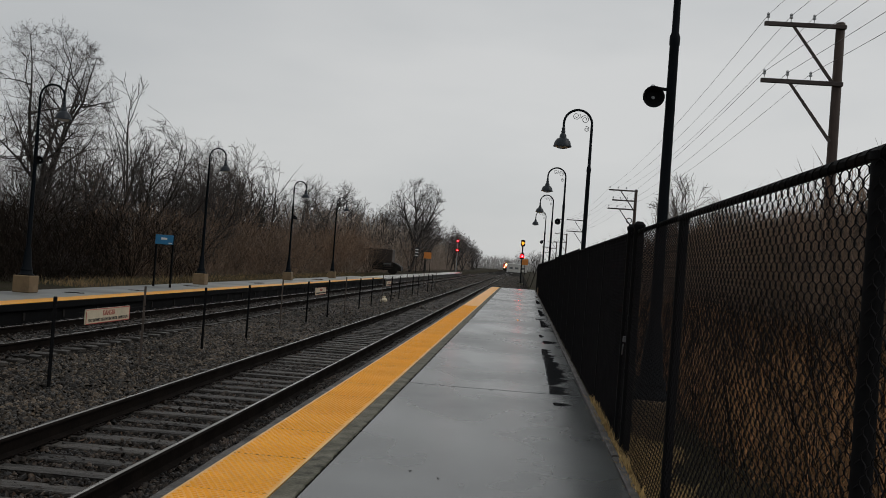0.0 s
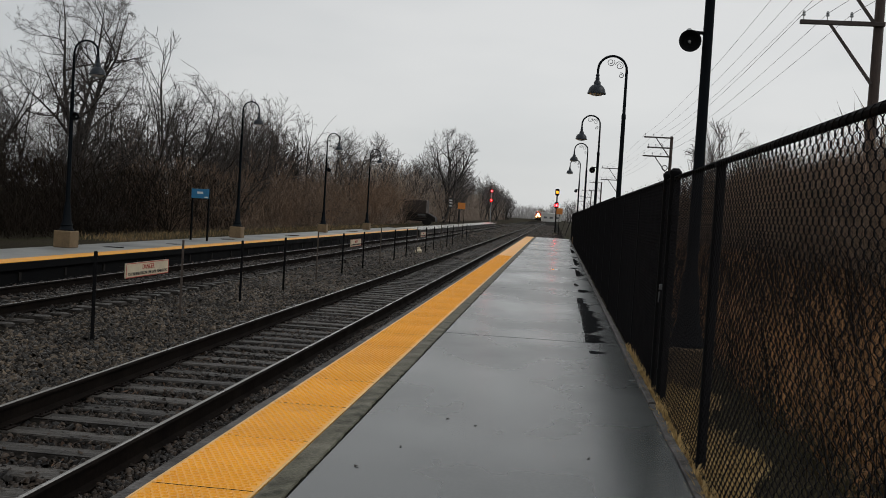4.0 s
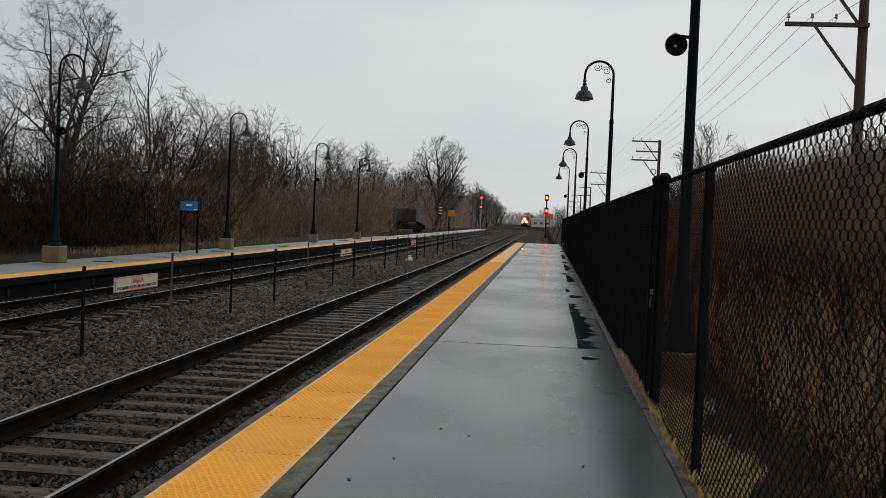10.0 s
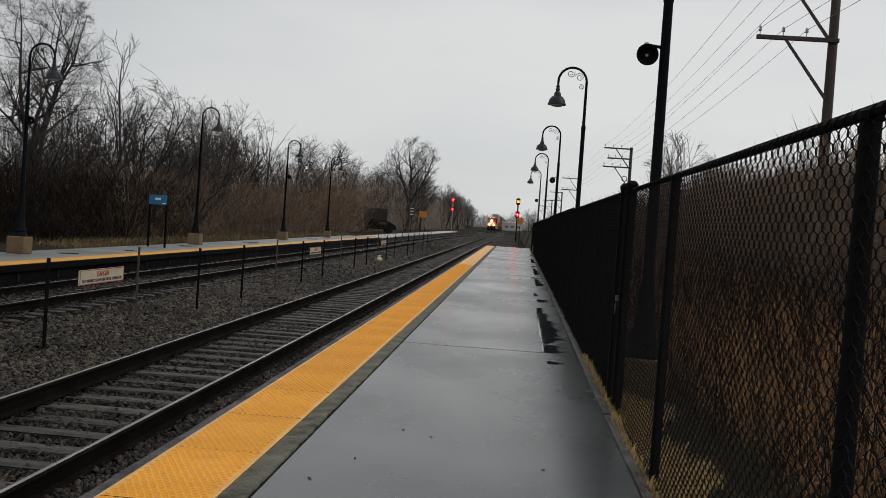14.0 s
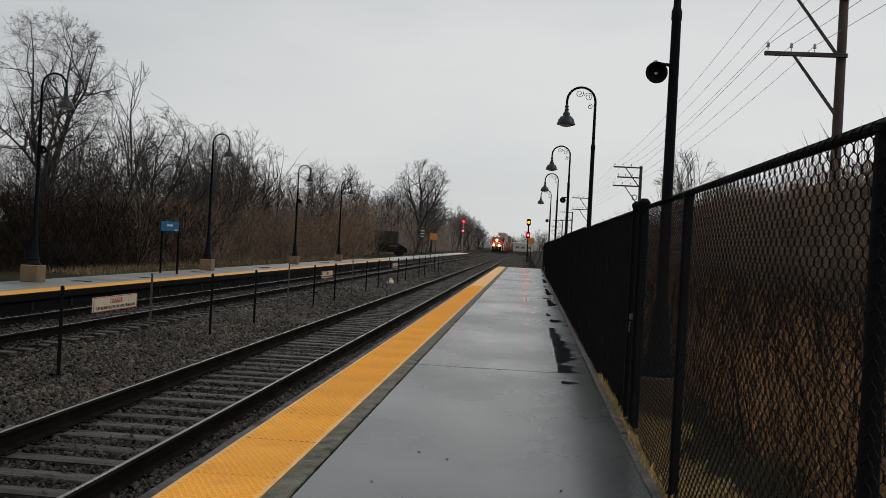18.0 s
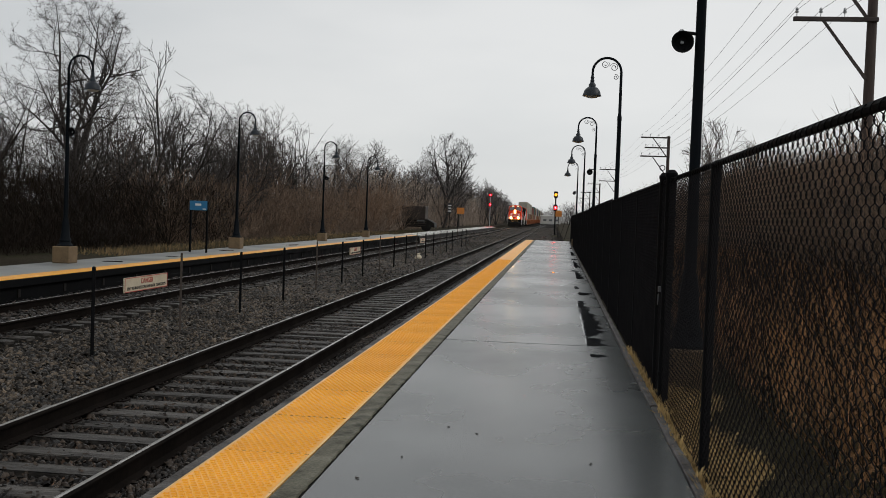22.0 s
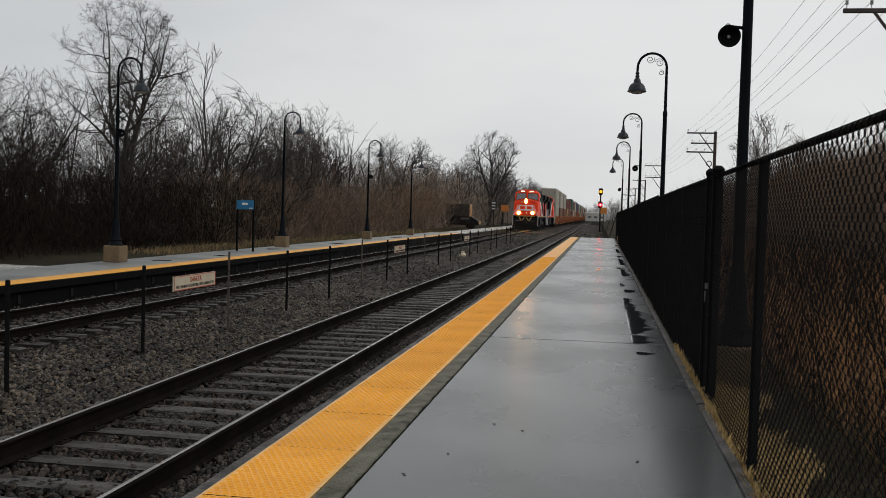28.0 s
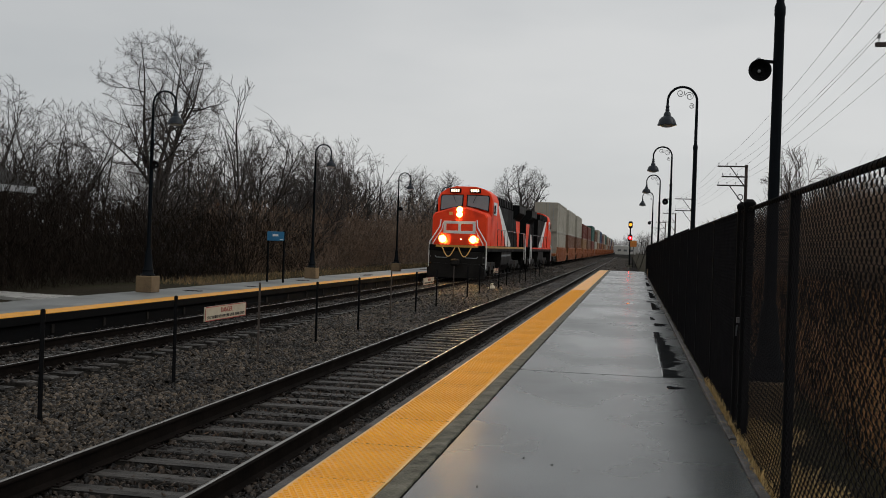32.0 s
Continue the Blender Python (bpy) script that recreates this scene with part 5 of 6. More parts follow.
    for x, y, s in ((9.7, 60, 1.50), (11.8, 61, 1.25), (12.9, 62, 1.35), (15.6, 63, 1.05), (18.5, 72, 1.15), (24, 76, 1.1), (28, 70, 1.0), (30, 62, 1.0), (33, 58, 1.0), (24, 50, 0.75), (40, 66, 1.1), (21, 84, 1.1), (17.5, 100, 0.9), (20, 130, 0.9), (30, 95, 1.1), (27, 46, 0.7), (30, 40, 0.7), (14.2, 26, 1.2), (16, 28, 1.25), (18, 31, 1.3), (15, 33, 1.2), (20, 35, 1.35), (17, 38, 1.3), (22, 38, 1.35), (19, 27, 1.3), (21, 31, 1.35), (24, 42, 1.3), (14.5, 40, 1.15), (13, 160, 0.9), (14, 200, 1.0)):
        o = copy_thing(rr.choice(tf), pose(x, y, -0.4, 0, 0, rr.uniform(0, 360)))
        o.scale = (s * (0.7 if x < 14 else 1.1), s * (0.7 if x < 14 else 1.1), s * 0.84)
    for k in range(16):
        y = 27 + 25 * k / 16
        o = copy_thing(rr.choice(tf), pose(y * (0.215 + 0.13 * rr.random()), y, -0.35, 0, 0, rr.uniform(0, 360)))
        s = rr.uniform(0.62, 0.82) + 0.005 * (y - 27)
        o.scale = (s, s, s * 0.95)
    # distant woods down the line, haze put into their colours
    ff = [plant("tree", "bare tree in the distance, haze in its twig colour", "tree", grow(110 + k, 14.5, 3, 0.95, 3, (7, 5, 4), lean=0.28, r0=0.2, bare=0.25, crown=(7.5, 4.4, 5.2), fine=0.018), (-24 - 6 * k, 260 + 20 * k, -0.3), 0, TWIG_HAZE, group="distant trees") for k in range(2)]
    for k in range(34):
        y = 150 + 260 * (k / 34)
        o = copy_thing(rr.choice(ff), pose(-rr.uniform(16.5, 25), y, -0.3, 0, 0, rr.uniform(0, 360)))
        o.scale = [rr.uniform(0.75, 1.0)] * 3
    sticks("distant_woods", 16000, (-260, 240, 740, 800, -0.5, 7.0), 6.0, 0.20, 0.5, HAZEWOOD, 12, "bare woods far down the line, haze in their colour", "woods", 1.0)
    for k in range(40):
        y = 190 + 480 * (k / 40) ** 1.3
        x = -rr.uniform(20, 36) + (0 if y < 480 else rr.uniform(0, 60))
        if y > 560:
            x = rr.uniform(-60, 60)
        s = rr.uniform(0.8, 1.15)
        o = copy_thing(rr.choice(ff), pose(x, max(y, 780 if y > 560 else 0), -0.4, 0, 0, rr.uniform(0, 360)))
        o.scale = (s, s, s * (1.4 if y > 560 else 1))


# ---- far things ----
def far_things():
    t = thing("shelter", "small station shelter with dark shingle roof and pale fascia", "shelter", (-21.3, 26.0, -0.38))
    part("roof", Geo().prism([(-2.4, 3.45), (2.0, 3.45), (0.0, 4.6)], "y", -3, 3), L_GRIME, t, "dark shingle roof")
    part("fascia", Geo().chamfer(1.9, -3.05, 3.25, 2.06, 3.05, 3.46, 0.01), INSUL, t)
    part("soffit", Geo().box(-2.3, -3, 3.3, 1.9, 3, 3.4), L_WHITE, t)
    for x in (-1.8, 1.4):
        for y in (-2.4, 2.4):
            part("post", Geo().box(x - 0.07, y - 0.07, 0, x + 0.07, y + 0.07, 3.3), L_TRUCK, t)
    # dark truck parked by the trees
    v = thing("parked_truck", "dark brown box truck parked beside the thicket", "truck", (-16.3, 114.0, -0.1))
    v.scale = (1.4, 1.2, 1.0)
    part("cargo_box", Geo().chamfer(-2.0, -1.0, 1.42, 1.0, 1.0, 2.9, 0.05), L_TRUCK, v, "dull brown cargo box")
    body = part("body", Geo().prism([(-1.6, 0.45), (-1.6, 1.41), (1.05, 1.41), (1.2, 1.35), (1.75, 0.95), (1.8, 0.45)], "y", -0.95, 0.95), L_GRIME, v)
    for z in (0.62, 0.84, 1.06, 1.28):
        part("slat", Geo().chamfer(-1.55, -0.99, z, 1.1, -0.952, z + 0.07, 0.01), L_TRUCK, body)
    part("window", Geo().box(0.3, -0.962, 1.02, 0.95, -0.954, 1.3), GLASS, body)
    for x in (-0.95, 1.1):
        part("wheel", Geo().turn([(0.3, -0.99), (0.40, -0.97), (0.40, -0.72), (0.3, -0.7)], 14, (x, 0, 0.40), "y"), L_GRIME, v)
    # low white building at the road crossing
    b = thing("warehouse", "low white building far down the line", "building", (-2.0, 520, -0.4))
    part("wall", Geo().box(-5, -8, 0, 5.5, 8, 4.2), CONCRETE_PALE, b)
    part("roof", Geo().chamfer(-5.3, -8.3, 4.2, 5.8, 8.3, 4.6, 0.05), L_WHITE, b)
    for k in range(3):
        part("window", Geo().box(-3.6 + k * 3, -8.06, 1.6, -1.9 + k * 3, -8.002, 2.6), GLASS, b)
    signal((-14.15, 216, -0.5), 7.3, 5.2, RED_LIGHT, RED_LIGHT, "tall trackside signal showing two red lights")
    signal((0.13, 124, -0.45), 5.35, 3.7, AMBER_LIGHT, RED_NEAR, "trackside signal with an amber light over a red")


# ---- train ----
def bars(parent, x, z, y, w, h, n, material):
    for k in range(n):
        xx = x + (k - (n - 1) / 2) * w / n
        part("bar", Geo().box(xx - w / n * 0.33, y - 0.004, z - h / 2, xx + w / n * 0.33, y, z + h / 2), material, parent)


def truck_frame(t, y, n, span, wheel_r=0.53):
    b = part("truck", Geo().chamfer(-1.25, y - span / 2 - 0.8, 0.45, -1.0, y + span / 2 + 0.8, 0.95, 0.05).chamfer(1.0, y - span / 2 - 0.8, 0.45, 1.25, y + span / 2 + 0.8, 0.95, 0.05).box(-1.1, y - 0.3, 0.5, 1.1, y + 0.3, 1.0), L_GRIME, t)
    for k in range(n):
        yy = y - span / 2 + span * k / (n - 1)
        for s in (-1, 1):
            part("wheel", Geo().turn([(wheel_r - 0.12, s * 0.66), (wheel_r + 0.02, s * 0.68), (wheel_r, s * 0.71), (wheel_r, s * 0.81), (wheel_r - 0.1, s * 0.82)], 20, (0, yy, wheel_r), "x"), L_GRIME, b)
            part("journal_box", Geo().chamfer(s * 1.14 - 0.2, yy - 0.2, 0.32, s * 1.14 + 0.2, yy + 0.2, 0.72, 0.04), L_GRIME, b)


def locomotive(label, lit):
    """Six-axle wide-cab locomotive; front at y = 0 looking to -y, rail top at z = 0."""
    t = thing("locomotive", label, "locomotive")
    head, ditch, bowl = (HEADLIGHT, DITCHLIGHT, GLARE_BOWL) if lit else (LENS, LENS, L_WHITE)
    part("sill", Geo().chamfer(-1.58, 0.35, 1.58, 1.58, 21.8, 1.93, 0.03), L_BLACK, t)
    for s in (-1, 1):
        part("sill_stripe", Geo().box(s * 1.583 - 0.004, 0.5, 1.80, s * 1.583 + 0.004, 21.6, 1.92), L_YELLOW if lit else L_RED, t)
    part("front_stripe", Geo().box(-1.2, 0.344, 1.80, 1.2, 0.3495, 1.92), L_YELLOW, t)
    # nose: tapered prism with a peaked top
    out = [(-1.52, 1.93), (1.52, 1.93), (1.56, 2.3), (1.56, 3.55), (1.42, 3.75), (0.75, 3.95), (0.35, 4.08), (-0.35, 4.08), (-0.75, 3.95), (-1.42, 3.75), (-1.56, 3.55), (-1.56, 2.3)]
    g = Geo()
    n = len(out)
    for yy, sc, dz in ((1.02, 0.985, -0.06), (1.14, 1.02, 0.0), (2.55, 1.03, 0.05)):
        g.v += [(x * sc, yy, z + (dz if z > 3.2 else 0)) for x, z in out]
    for j in range(2):
        for i in range(n):
            k = (i + 1) % n
            g.f.append((j * n + i, j * n + k, (j + 1) * n + k, (j + 1) * n + i))
    g.f += [tuple(range(n)), tuple(range(2 * n, 3 * n))]
    nose = part("nose", g, L_RED, t, "bright red nose")
    # cab
    out = [(-1.60, 1.93), (1.60, 1.93), (1.62, 4.62), (1.50, 4.95), (1.12, 5.22), (0.6, 5.36), (-0.6, 5.36), (-1.12, 5.22), (-1.50, 4.95), (-1.62, 4.62)]
    g = Geo()
    n = len(out)
    for yy, sc in ((2.5, 0.985), (2.58, 1.0), (5.3, 1.0)):
        g.v += [(x * sc, yy + (0.0 if z < 4 else 0.25 * (z - 4) / 1.2 if yy < 3 else 0), z) for x, z in out]
    for j in range(2):
        for i in range(n):
            k = (i + 1) % n
            g.f.append((j * n + i, j * n + k, (j + 1) * n + k, (j + 1) * n + i))
    g.f += [tuple(range(n)), tuple(range(2 * n, 3 * n))]
    cab = part("cab", g, L_RED, t, "red wide cab")
    for s in (-1, 1):
        pts = [(s * 0.10, 4.20), (s * 0.82, 4.07), (s * 1.44, 3.90), (s * 1.44, 4.78), (s * 1.36, 4.86), (s * 0.10, 4.88)]
        g = Geo()
        for dy in (-0.03, 0.02):
            g.v += [(x, 2.50 + dy + (0.25 * max(0, z - 4) / 1.2), z) for x, z in pts]
        g.f += [tuple(range(6)), tuple(range(6, 12))] + [(i, (i + 1) % 6, 6 + (i + 1) % 6, 6 + i) for i in range(6)]
        w = part("windshield", g, L_BLACK, cab, "dark rubber gasket")
        g2 = Geo()
        c = (sum(p[0] for p in pts) / 6, sum(p[1] for p in pts) / 6)
        g2.v += [(c[0] + (x - c[0]) * 0.92, 2.465 + (0.25 * max(0, z - 4) / 1.2), c[1] + (z - c[1]) * 0.90) for x, z in pts]
        g2.v += [(x, y - 0.006, z) for x, y, z in g2.v]
        g2.f += [tuple(range(6)), tuple(range(6, 12))] + [(i, (i + 1) % 6, 6 + (i + 1) % 6, 6 + i) for i in range(6)]
        part("glass", g2, GLASS, w, "tinted windshield glass")
        part("wiper", Geo().tube([(s * 0.7, 2.49, 4.86), (s * 0.5, 2.44, 4.4)], 0.014, 5), BLACKMETAL, w)
        nb = part("number_board", Geo().chamfer(s * 0.58 - 0.32, 2.50, 4.99, s * 0.58 + 0.32, 2.80, 5.23, 0.02), L_BLACK, cab)
        bars(nb, s * 0.58, 5.11, 2.498, 0.52, 0.15, 4, NUMBOARD if lit else LENS)
        part("side_window", Geo().box(s * 1.622 - 0.006, 3.2, 3.75, s * 1.622 + 0.006, 4.7, 4.5), GLASS, cab)
        part("mirror", Geo().box(s * 1.72 - 0.04, 3.0, 3.8, s * 1.72 + 0.04, 3.1, 4.3), BLACKMETAL, cab)
        # white slash behind the cab, then black hood
        d = part("ditch_light", Geo().turn([(0.205, -0.085), (0.215, -0.085), (0.20, -0.02), (0.16, 0.02), (0.15, 0.2)], 16, (s * 0.87, 0.60, 2.26), "y", False), BLACKMETAL, t)
        part("reflector", Geo().turn([(0.130, -0.014), (0.225, -0.084)], 16, (s * 0.87, 0.60, 2.26), "y", False), bowl, d, "flared reflector that glows as lamp glare when lit")
        part("lamp_face", Geo().turn([(0.128, -0.014), (0.08, -0.022), (0.02, -0.026)], 16, (s * 0.87, 0.60, 2.26), "y"), ditch, d)
        # handrails
        part("handrail", Geo().tube([(s * 1.63, 0.62, 0.62), (s * 1.63, 0.62, 1.75), (s * 1.61, 0.66, 2.1), (s * 1.08, 0.72, 2.95), (s * 1.03, 0.76, 3.35)], 0.034, 6), L_WHITE, t)
        part("handrail", Geo().tube([(s * 1.44, 0.60, 0.72), (s * 1.44, 0.60, 1.70), (s * 1.42, 0.64, 2.02), (s * 0.96, 0.72, 2.80), (s * 0.90, 0.80, 3.20)], 0.026, 6), L_WHITE, t)
        part("handrail", Geo().tube([(s * 1.60, 21.9, 0.62), (s * 1.60, 21.9, 2.0), (s * 1.55, 21.6, 2.95)], 0.030, 6), L_WHITE, t)
        part("handrail", Geo().tube([(s * 1.60, 20.9, 0.95), (s * 1.60, 20.9, 2.0), (s * 1.56, 20.7, 2.95)], 0.030, 6), L_WHITE, t)
        part("grab_iron", Geo().tube([(s * 0.5, 0.33, 1.30), (s * 0.55, 0.26, 1.22), (s * 1.15, 0.26, 1.22), (s * 1.2, 0.33, 1.30)], 0.020, 6), INSUL, t, "bare steel grab iron")
        st = part("step_well", Geo().box(s * 1.3 - 0.28, 0.45, 0.5, s * 1.3 + 0.28, 1.2, 1.58), L_GRIME, t)
        for z in (0.52, 0.88, 1.24):
            part("tread", Geo().box(s * 1.32 - 0.27, 0.38, z, s * 1.32 + 0.27, 0.448, z + 0.05), L_WHITE if z > 1.3 else RAILTOP, st)
        part("handrail", Geo().tube([(s * 1.56, 5.6, 2.95), (s * 1.56, 21.2, 2.95)], 0.018, 6), INSUL, t)
        for k in range(10):
            part("stanchion", Geo().tube([(s * 1.56, 5.8 + k * 1.7, 1.93), (s * 1.56, 5.8 + k * 1.7, 2.95)], 0.018, 5), L_GRIME, t)
    h = part("headlight", Geo().chamfer(-0.17, 0.94, 3.54, 0.17, 1.05, 4.06, 0.05), L_BLACK, nose)
    for z in (3.67, 3.93):
        part("lamp_face", Geo().turn([(0.112, -0.006), (0.08, -0.014), (0.02, -0.018)], 16, (0, 0.94, z), "y"), head, h)
        part("reflector", Geo().turn([(0.114, -0.004), (0.180, -0.055), (0.187, -0.055), (0.150, 0.0)], 16, (0, 0.94, z), "y", False), bowl, h, "flared reflector that glows as lamp glare when lit")
    # emblem: a plain hollow band with a bar across it
    g = Geo()
    for x0, z0, x1, z1 in ((-0.92, 2.66, -0.76, 3.20), (0.76, 2.66, 0.92, 3.20), (-0.92, 3.13, 0.92, 3.29), (-0.92, 2.58, 0.92, 2.74), (-0.08, 2.73, 0.08, 3.14)):
        g.chamfer(x0, 1.006, z0, x1, 1.024, z1, 0.008)
    part("emblem", g, L_WHITE, nose, "white railway emblem")
    part("badge", Geo().box(-0.62, 1.006, 3.62, -0.42, 1.03, 3.80), CREAM, nose)
    # hood
    part("hood", Geo().chamfer(-1.12, 5.3, 1.93, 1.12, 18.6, 4.55, 0.16), L_BLACK, t, "black engine hood")
    part("radiator", Geo().prism([(-1.15, 1.93), (1.15, 1.93), (1.15, 3.9), (1.58, 4.4), (1.58, 4.95), (-1.58, 4.95), (-1.58, 4.4), (-1.15, 3.9)], "y", 17.0, 21.4), L_BLACK, t, "flared black radiator section")
    part("exhaust", Geo().chamfer(-0.5, 10.5, 4.5, 0.5, 12.2, 4.95, 0.08), L_GRIME, t)
    part("equipment_cabinet", Geo().prism([(5.305, 1.94), (10.3, 1.94), (5.9, 4.42), (5.305, 4.42)], "x", -1.5, 1.5), L_RED, t, "red cabinet behind the cab")
    part("slash", Geo().prism([(10.304, 1.94), (13.5, 1.94), (6.7, 4.42), (5.904, 4.42)], "x", -1.5, 1.5), L_WHITE, t, "white slanted band")
    part("inverter_cabinet", Geo().prism([(13.504, 1.94), (14.4, 1.94), (14.4, 4.42), (6.704, 4.42)], "x", -1.46, 1.46), L_BLACK, t)
    for k in range(9):
        part("louver", Geo().chamfer(-1.53, 5.5 + k * 0.9, 4.43, 1.53, 6.1 + k * 0.9, 4.95, 0.04), L_BLACK, t)
    for s in (-1, 1):
        for k in range(9):
            part("hood_door", Geo().box(s * 1.125 - 0.012, 8.7 + k * 0.9, 2.1, s * 1.125 + 0.012, 9.5 + k * 0.9, 4.1), L_BLACK, t)
        part("grille", Geo().box(s * 1.585 - 0.006, 17.3, 4.42, s * 1.585 + 0.006, 21.1, 4.90), L_GRIME, t)
        part("end_panel", Geo().prism([(19.9, 1.95), (21.38, 1.95), (21.38, 3.85), (18.7, 3.85)], "x", s * 1.156 - 0.006, s * 1.156 + 0.006), L_RED, t, "red hood end")
    # running gear
    part("fuel_tank", Geo().prism([(-1.45, 0.75), (-1.1, 0.35), (1.1, 0.35), (1.45, 0.75), (1.5, 1.57), (-1.5, 1.57)], "y", 8.3, 13.7), L_GRIME, t)
    # pale bar along the fuel tank, its highlight made as a shape
    part("tank_highlight", Geo().tube([(1.3, 8.5, 1.35), (1.3, 13.2, 1.35)], 0.2, 10), INSUL, t, "pale grey bar drawn as the fuel tank highlight")
    truck_frame(t, 4.6, 3, 3.9)
    truck_frame(t, 17.6, 3, 3.9)
    part("pilot", Geo().chamfer(-1.5, 0.36, 0.85, 1.5, 0.75, 1.58, 0.04), L_GRIME, t)
    part("plow", Geo().prism([(-1.62, 0.10), (1.62, 0.10), (1.62, 0.62), (1.3, 0.9), (-1.3, 0.9), (-1.62, 0.62)], "y", 0.12, 0.34), L_GRIME, t, "black snow plow")
    part("coupler", Geo().chamfer(-0.2, -0.35, 0.8, 0.2, 0.4, 1.15, 0.06), L_GRIME, t)
    for s in (-1, 1):
        part("hose", Geo().tube([(s * (0.10 + 0.72 * u), 0.20 + 0.10 * abs(1 - 2 * u), 1.80 - 0.52 * math.sin(math.pi * u)) for u in np.linspace(0, 1, 13)], 0.028, 6), CREAM, t, "looped cable")
    part("marker", Geo().turn([(0.05, 0), (0.04, -0.03)], 8, (0.1, 1.01, 2.26), "y"), NUMBOARD if lit else LENS, t)
    return t


CARGO = []


def container_mat(name, c):
    c = tuple(v * 0.6 for v in c)
    return mat(name, c, tuple(v * 0.8 for v in c), spec=0.25, rough=0.6, big=0.5, fine=10, bump=0.05, stain=(tuple(v * 0.55 + 0.01 for v in c), 0.5))


def container_kind(name, material, label, length, height):
    t = thing("shipping_container", label, "container", group="containers on the train")
    part("shell", Geo().chamfer(-1.27, 0, 0, 1.27, length, height, 0.02), material, t)
    n = int(length / 0.62)
    for s in (-1, 1):
        g = Geo()
        wave = [(0.15, 1.272)]
        for k in range(n):
            y = 0.25 + k * (length - 0.5) / n
            wave += [(y, 1.272), (y + 0.05, 1.305), (y + 0.25, 1.305), (y + 0.30, 1.272)]
        wave.append((length - 0.15, 1.272))
        for y, x in wave:
            g.v += [(s * x, y, 0.16), (s * x, y, height - 0.14)]
        g.f += [(2 * k, 2 * k + 1, 2 * k + 3, 2 * k + 2) for k in range(len(wave) - 1)]
        part("ribbed_side", g, material, t)
    for s in (-1, 1):
        for y in (0.0, length - 0.14):
            part("corner_post", Geo().box(s * 1.295 - 0.03, y - 0.004, 0, s * 1.295 + 0.03, y + 0.144, height), material, t)
        part("rail", Geo().box(s * 1.295 - 0.03, 0.14, height - 0.13, s * 1.295 + 0.03, length - 0.14, height + 0.004), material, t)
        part("rail", Geo().box(s * 1.295 - 0.03, 0.14, -0.002, s * 1.295 + 0.03, length - 0.14, 0.15), material, t)
        part("locking_bar", Geo().tube([(s * 0.35, -0.03, 0.1), (s * 0.35, -0.03, height - 0.1)], 0.02, 6), INSUL, t)
        part("locking_bar", Geo().tube([(s * 0.85, -0.03, 0.1), (s * 0.85, -0.03, height - 0.1)], 0.02, 6), INSUL, t)
    part("door_gap", Geo().box(-0.012, -0.006, 0.1, 0.012, -0.001, height - 0.1), SIGNBLACK, t)
    return t


def well_car():
    t = thing("well_car", "rusty orange-brown container well wagon", "rail wagon", group="well wagons")
    m = container_mat("wagon_orange_brown", (0.48, 0.15, 0.045))
    for s in (-1, 1):
        part("side_sill", Geo().prism([(1.2, 1.35), (2.4, 2.0), (18.0, 2.0), (19.2, 1.35), (18.2, 0.42), (2.2, 0.42)], "x", s * 1.36, s * 1.44), m, t)
        part("top_chord", Geo().box(s * 1.40 - 0.07, 2.4, 1.96, s * 1.40 + 0.07, 18.0, 2.06), m, t)
        for k in range(11):
            part("rib", Geo().box(s * 1.46 - 0.018, 2.6 + k * 1.5, 0.45, s * 1.46 + 0.018, 2.7 + k * 1.5, 1.95), m, t)
    part("floor", Geo().box(-1.35, 2.2, 0.36, 1.35, 18.2, 0.46), m, t)
    for y0, y1 in ((0.0, 2.2), (18.2, 20.4)):
        part("end_platform", Geo().chamfer(-1.4, y0, 1.05, 1.4, y1, 1.34, 0.04), m, t)
    truck_frame(t, 0.55, 2, 1.75, 0.45)
    part("coupler", Geo().box(-0.15, 20.3, 0.8, 0.15, 21.4, 1.1), L_GRIME, t)
    return t


FRONT_AT_END, SPEED = 53.4, 18.3


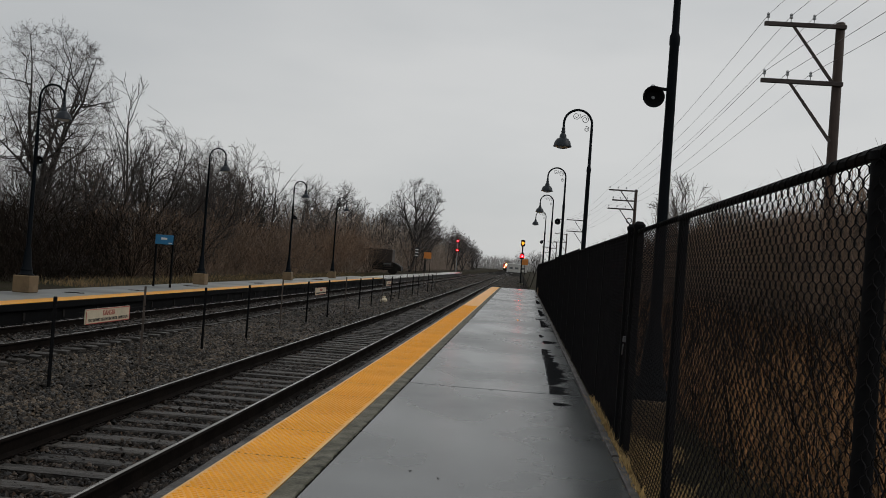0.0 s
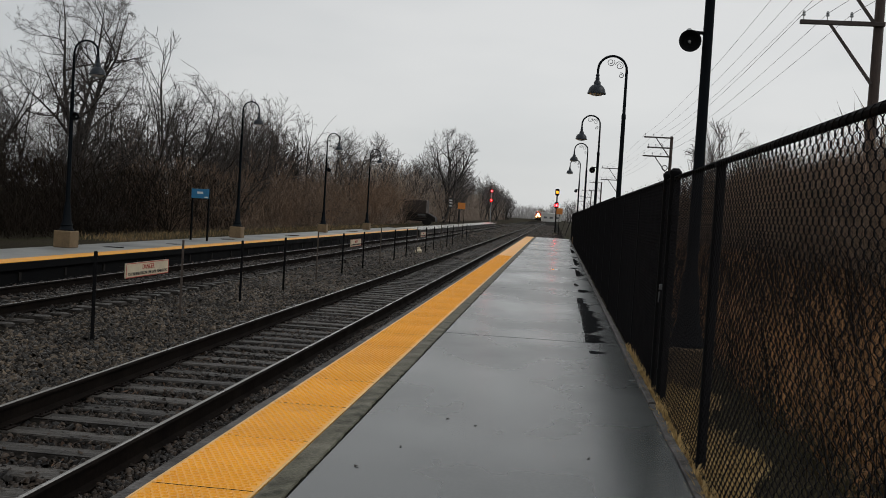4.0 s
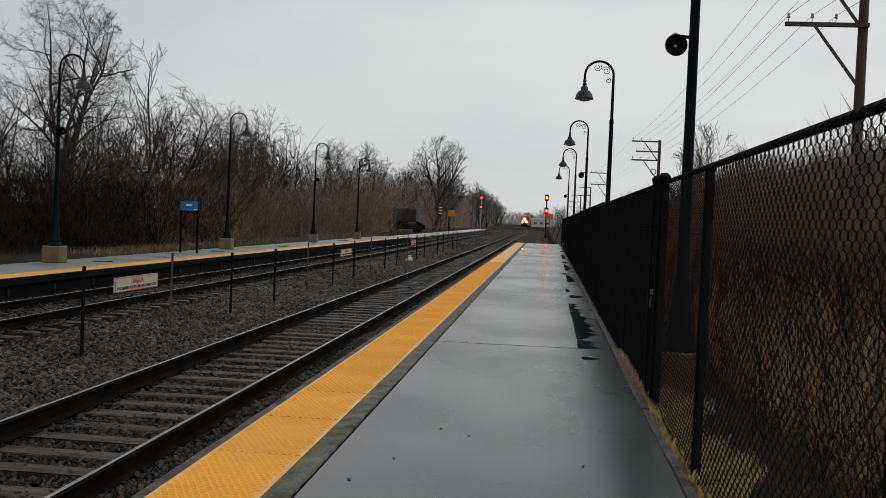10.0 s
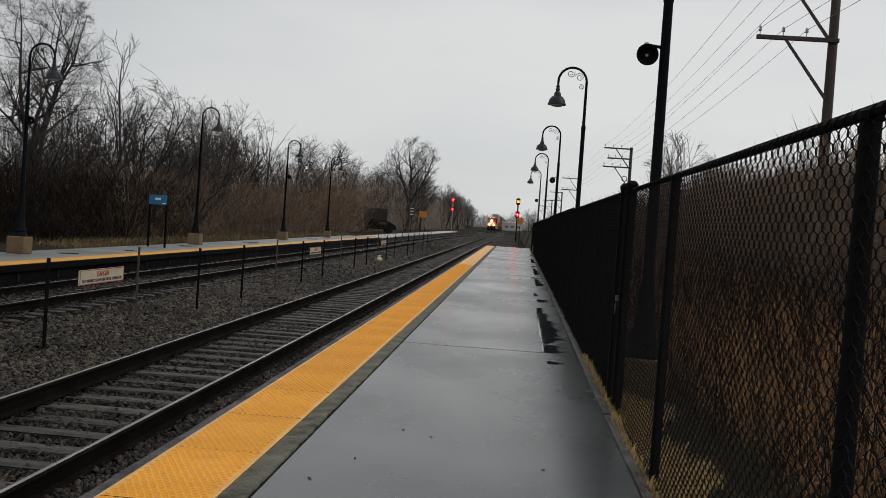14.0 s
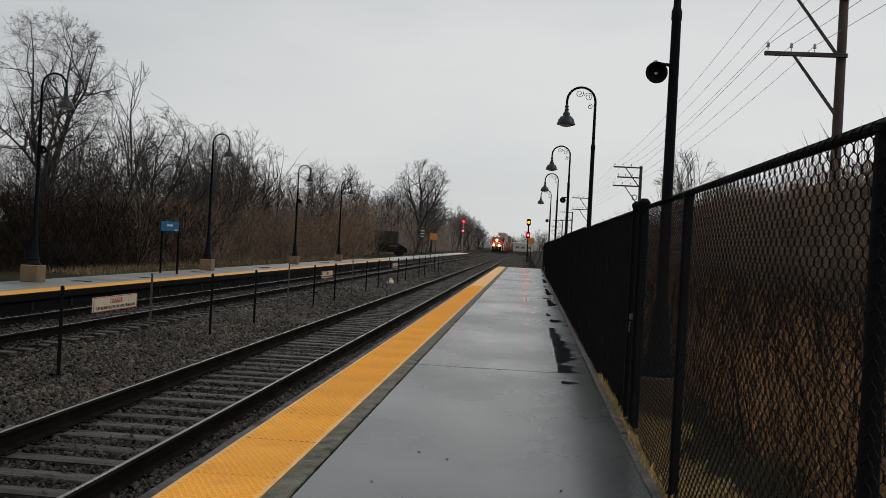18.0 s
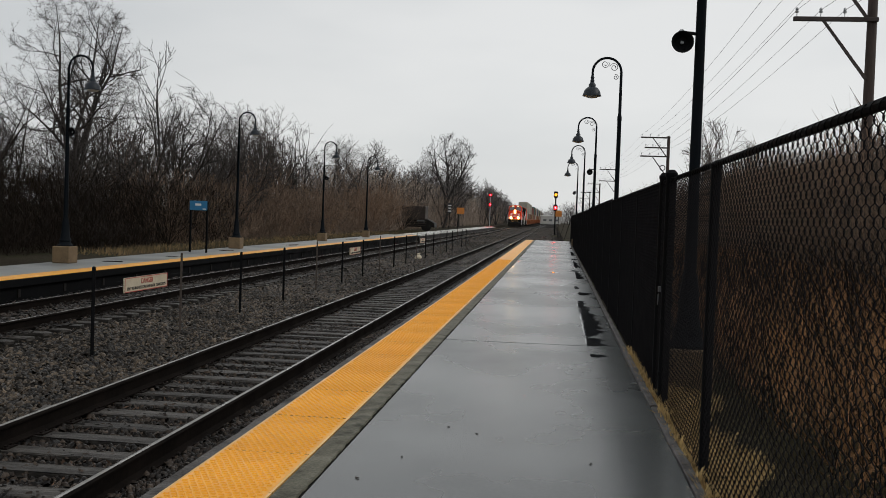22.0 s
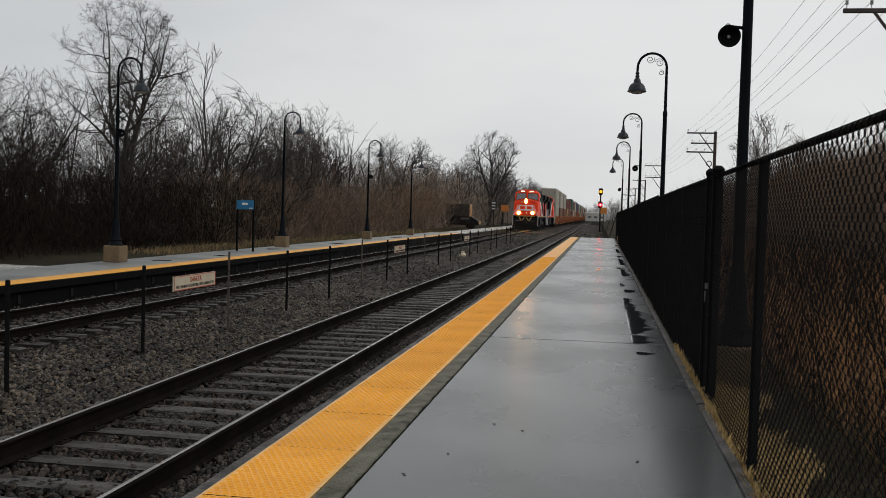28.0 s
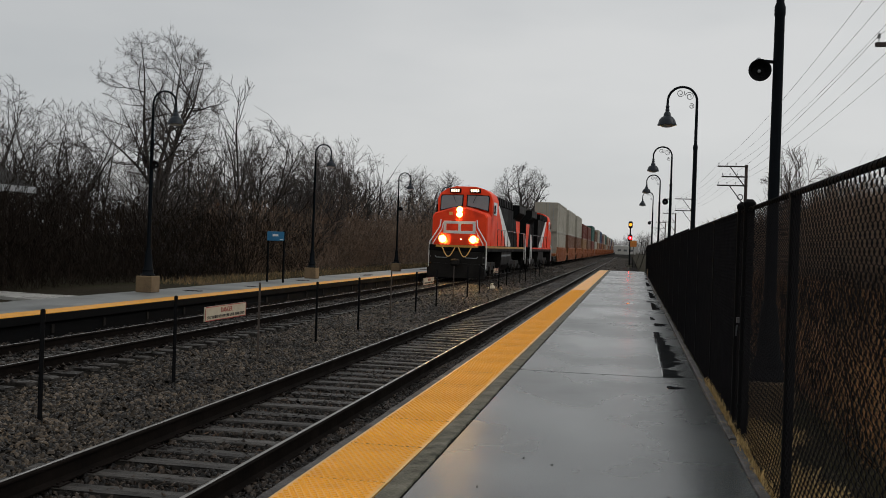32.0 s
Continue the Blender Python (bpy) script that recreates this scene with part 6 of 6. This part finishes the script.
def train():
    """Things with the distance of their origin behind the train's front, and their turn."""
    lead = locomotive("bright red and black diesel locomotive with lit headlights", True)
    CARGO.append((lead, 0.0, 0))
    second = locomotive("trailing red and black diesel locomotive coupled back to front", False)
    CARGO.append((second, 47.6, 180))
    pale = container_mat("pale_beige_container", (0.60, 0.56, 0.46))
    cols = {"pale": pale, "tan": container_mat("tan_container", (0.42, 0.24, 0.12)), "red": container_mat("oxide_red_container", (0.24, 0.07, 0.05)), "brown": container_mat("brown_container", (0.25, 0.12, 0.07)),
            "green": container_mat("green_container", (0.06, 0.17, 0.14)), "blue": container_mat("blue_container", (0.05, 0.10, 0.2)), "orange": container_mat("orange_container", (0.42, 0.15, 0.04))}
    names = {"pale": "pale beige", "tan": "tan", "red": "oxide red", "brown": "brown", "green": "sea green", "blue": "dark blue", "orange": "orange"}
    proto = {}
    tops = ["pale", "pale", "pale", "red", "red", "green", "brown", "pale", "blue", "red", "pale", "green", "brown", "pale", "red", "pale", "blue", "red", "pale", "brown"]
    lows = ["pale", "brown", "brown", "tan", "brown", "red", "pale", "tan", "red", "orange", "brown", "tan", "pale", "red", "tan", "blue", "red", "tan", "brown", "red"]
    car0 = None
    for k in range(20):
        y = 56.6 + k * 21.4
        if car0 is None:
            car0 = car = well_car()
        else:
            car = copy_thing(car0, pose(0, 0, 0))
        CARGO.append((car, y, 0))
        for lev, c in ((0, lows[k]), (1, tops[k])):
            if (c, lev) not in proto:
                proto[c, lev] = ob = container_kind(c, cols[c], names[c] + " ribbed steel container, " + ("lower" if lev == 0 else "upper") + " of a double stack", 15.6 if lev == 0 else 16.15, 3.35 if lev == 0 or c not in ("red", "brown") else 2.6)
            else:
                ob = copy_thing(proto[c, lev], pose(0, 0, 0))
            CARGO.append((ob, (y + 2.45 if lev == 0 else y + 2.2) + 1000 * (lev + 1), 0))


def motions():
    for ob, back, turn in CARGO:
        z = RAIL_Z
        if back > 900:
            z += 0.462 if back < 1900 else 3.83
            back = back % 1000
        rows = []
        for t in (0.0, 8.0, 16.0, 24.0, 32.0):
            y = FRONT_AT_END + SPEED * (32.0 - t) + back
            rows.append((t, pose(TRACK_2, y, z, 0, 0, turn)))
        walk(ob, rows)


# ---- build ----
ground()
lamps()
utility_poles()
intertrack()
far_things()
train()
vegetation()
fence()
puddles()
far_puddles()
fallen_leaves()
stones("ballast_stones", 32000, -8.3, -4.95, 5.5, 30, lambda x: -0.565, 0.034, 1, "loose grey-brown crushed stone between the tracks", block=True)
stones("ballast_stones", 14000, -8.3, -4.95, 24, 52, lambda x: -0.555, 0.055, 11, "loose grey-brown crushed stone between the tracks")
stones("ballast_stones", 19000, -5.0, -2.34, 3.2, 19, lambda x: BED_Z + 0.003 if x < -3.0 else BED_Z + 0.055, 0.030, 2, "loose dark crushed stone between the ties", DARKSTONE, True)
stones("ballast_stones", 9000, -3.08, -2.32, 2.5, 17, lambda x: BED_Z + 0.06, 0.025, 22, "loose dark crushed stone beside the platform", DARKSTONE, True)
stones("ballast_stones", 11000, -5.0, -2.34, 17, 42, lambda x: BED_Z - 0.003 if x < -2.95 else BED_Z + 0.05, 0.045, 21, "loose dark crushed stone between the ties", DARKSTONE)
stones("ballast_stones", 8000, -8.3, -2.5, 42, 88, lambda x: -0.55 if x < -5.0 else BED_Z + 0.01, 0.07, 4, "loose grey-brown crushed stone farther along the tracks")
stones("ballast_stones", 6000, -11.2, -4.95, -9, 4.3, lambda x: -0.555 if x > -8.3 else BED_Z + 0.055, 0.055, 5, "loose grey-brown crushed stone between the tracks")
stones("ballast_stones", 7000, -5.0, -2.34, -9, 2.6, lambda x: BED_Z - 0.003 if x < -3.0 else BED_Z + 0.055, 0.040, 6, "loose dark crushed stone between the ties", DARKSTONE)
sticks("leaf_litter", 3500, (-5.0, -2.34, 2, 30, BED_Z, BED_Z + 0.02), 0.06, 0.018, 1.5, LEAFBROWN, 14, "dead brown leaves scattered on the ballast", "leaves", 1.4)
stones("ballast_stones", 9000, -11.2, 0.6, 86, 260, lambda x: BED_Z + 0.02, 0.13, 12, "grey-brown crushed stone far along the line")
stones("ballast_stones", 13000, -11.2, -8.3, 9, 60, lambda x: BED_Z + 0.055, 0.045, 3, "loose dark crushed stone under the far track", DARKSTONE)
platforms()
track(TRACK_1, "track_near", "railway track of rusty rails on weathered wooden ties", -3.0, 75)
track(TRACK_2, "track_far", "railway track beside the opposite platform", 6.0, 70)
motions()
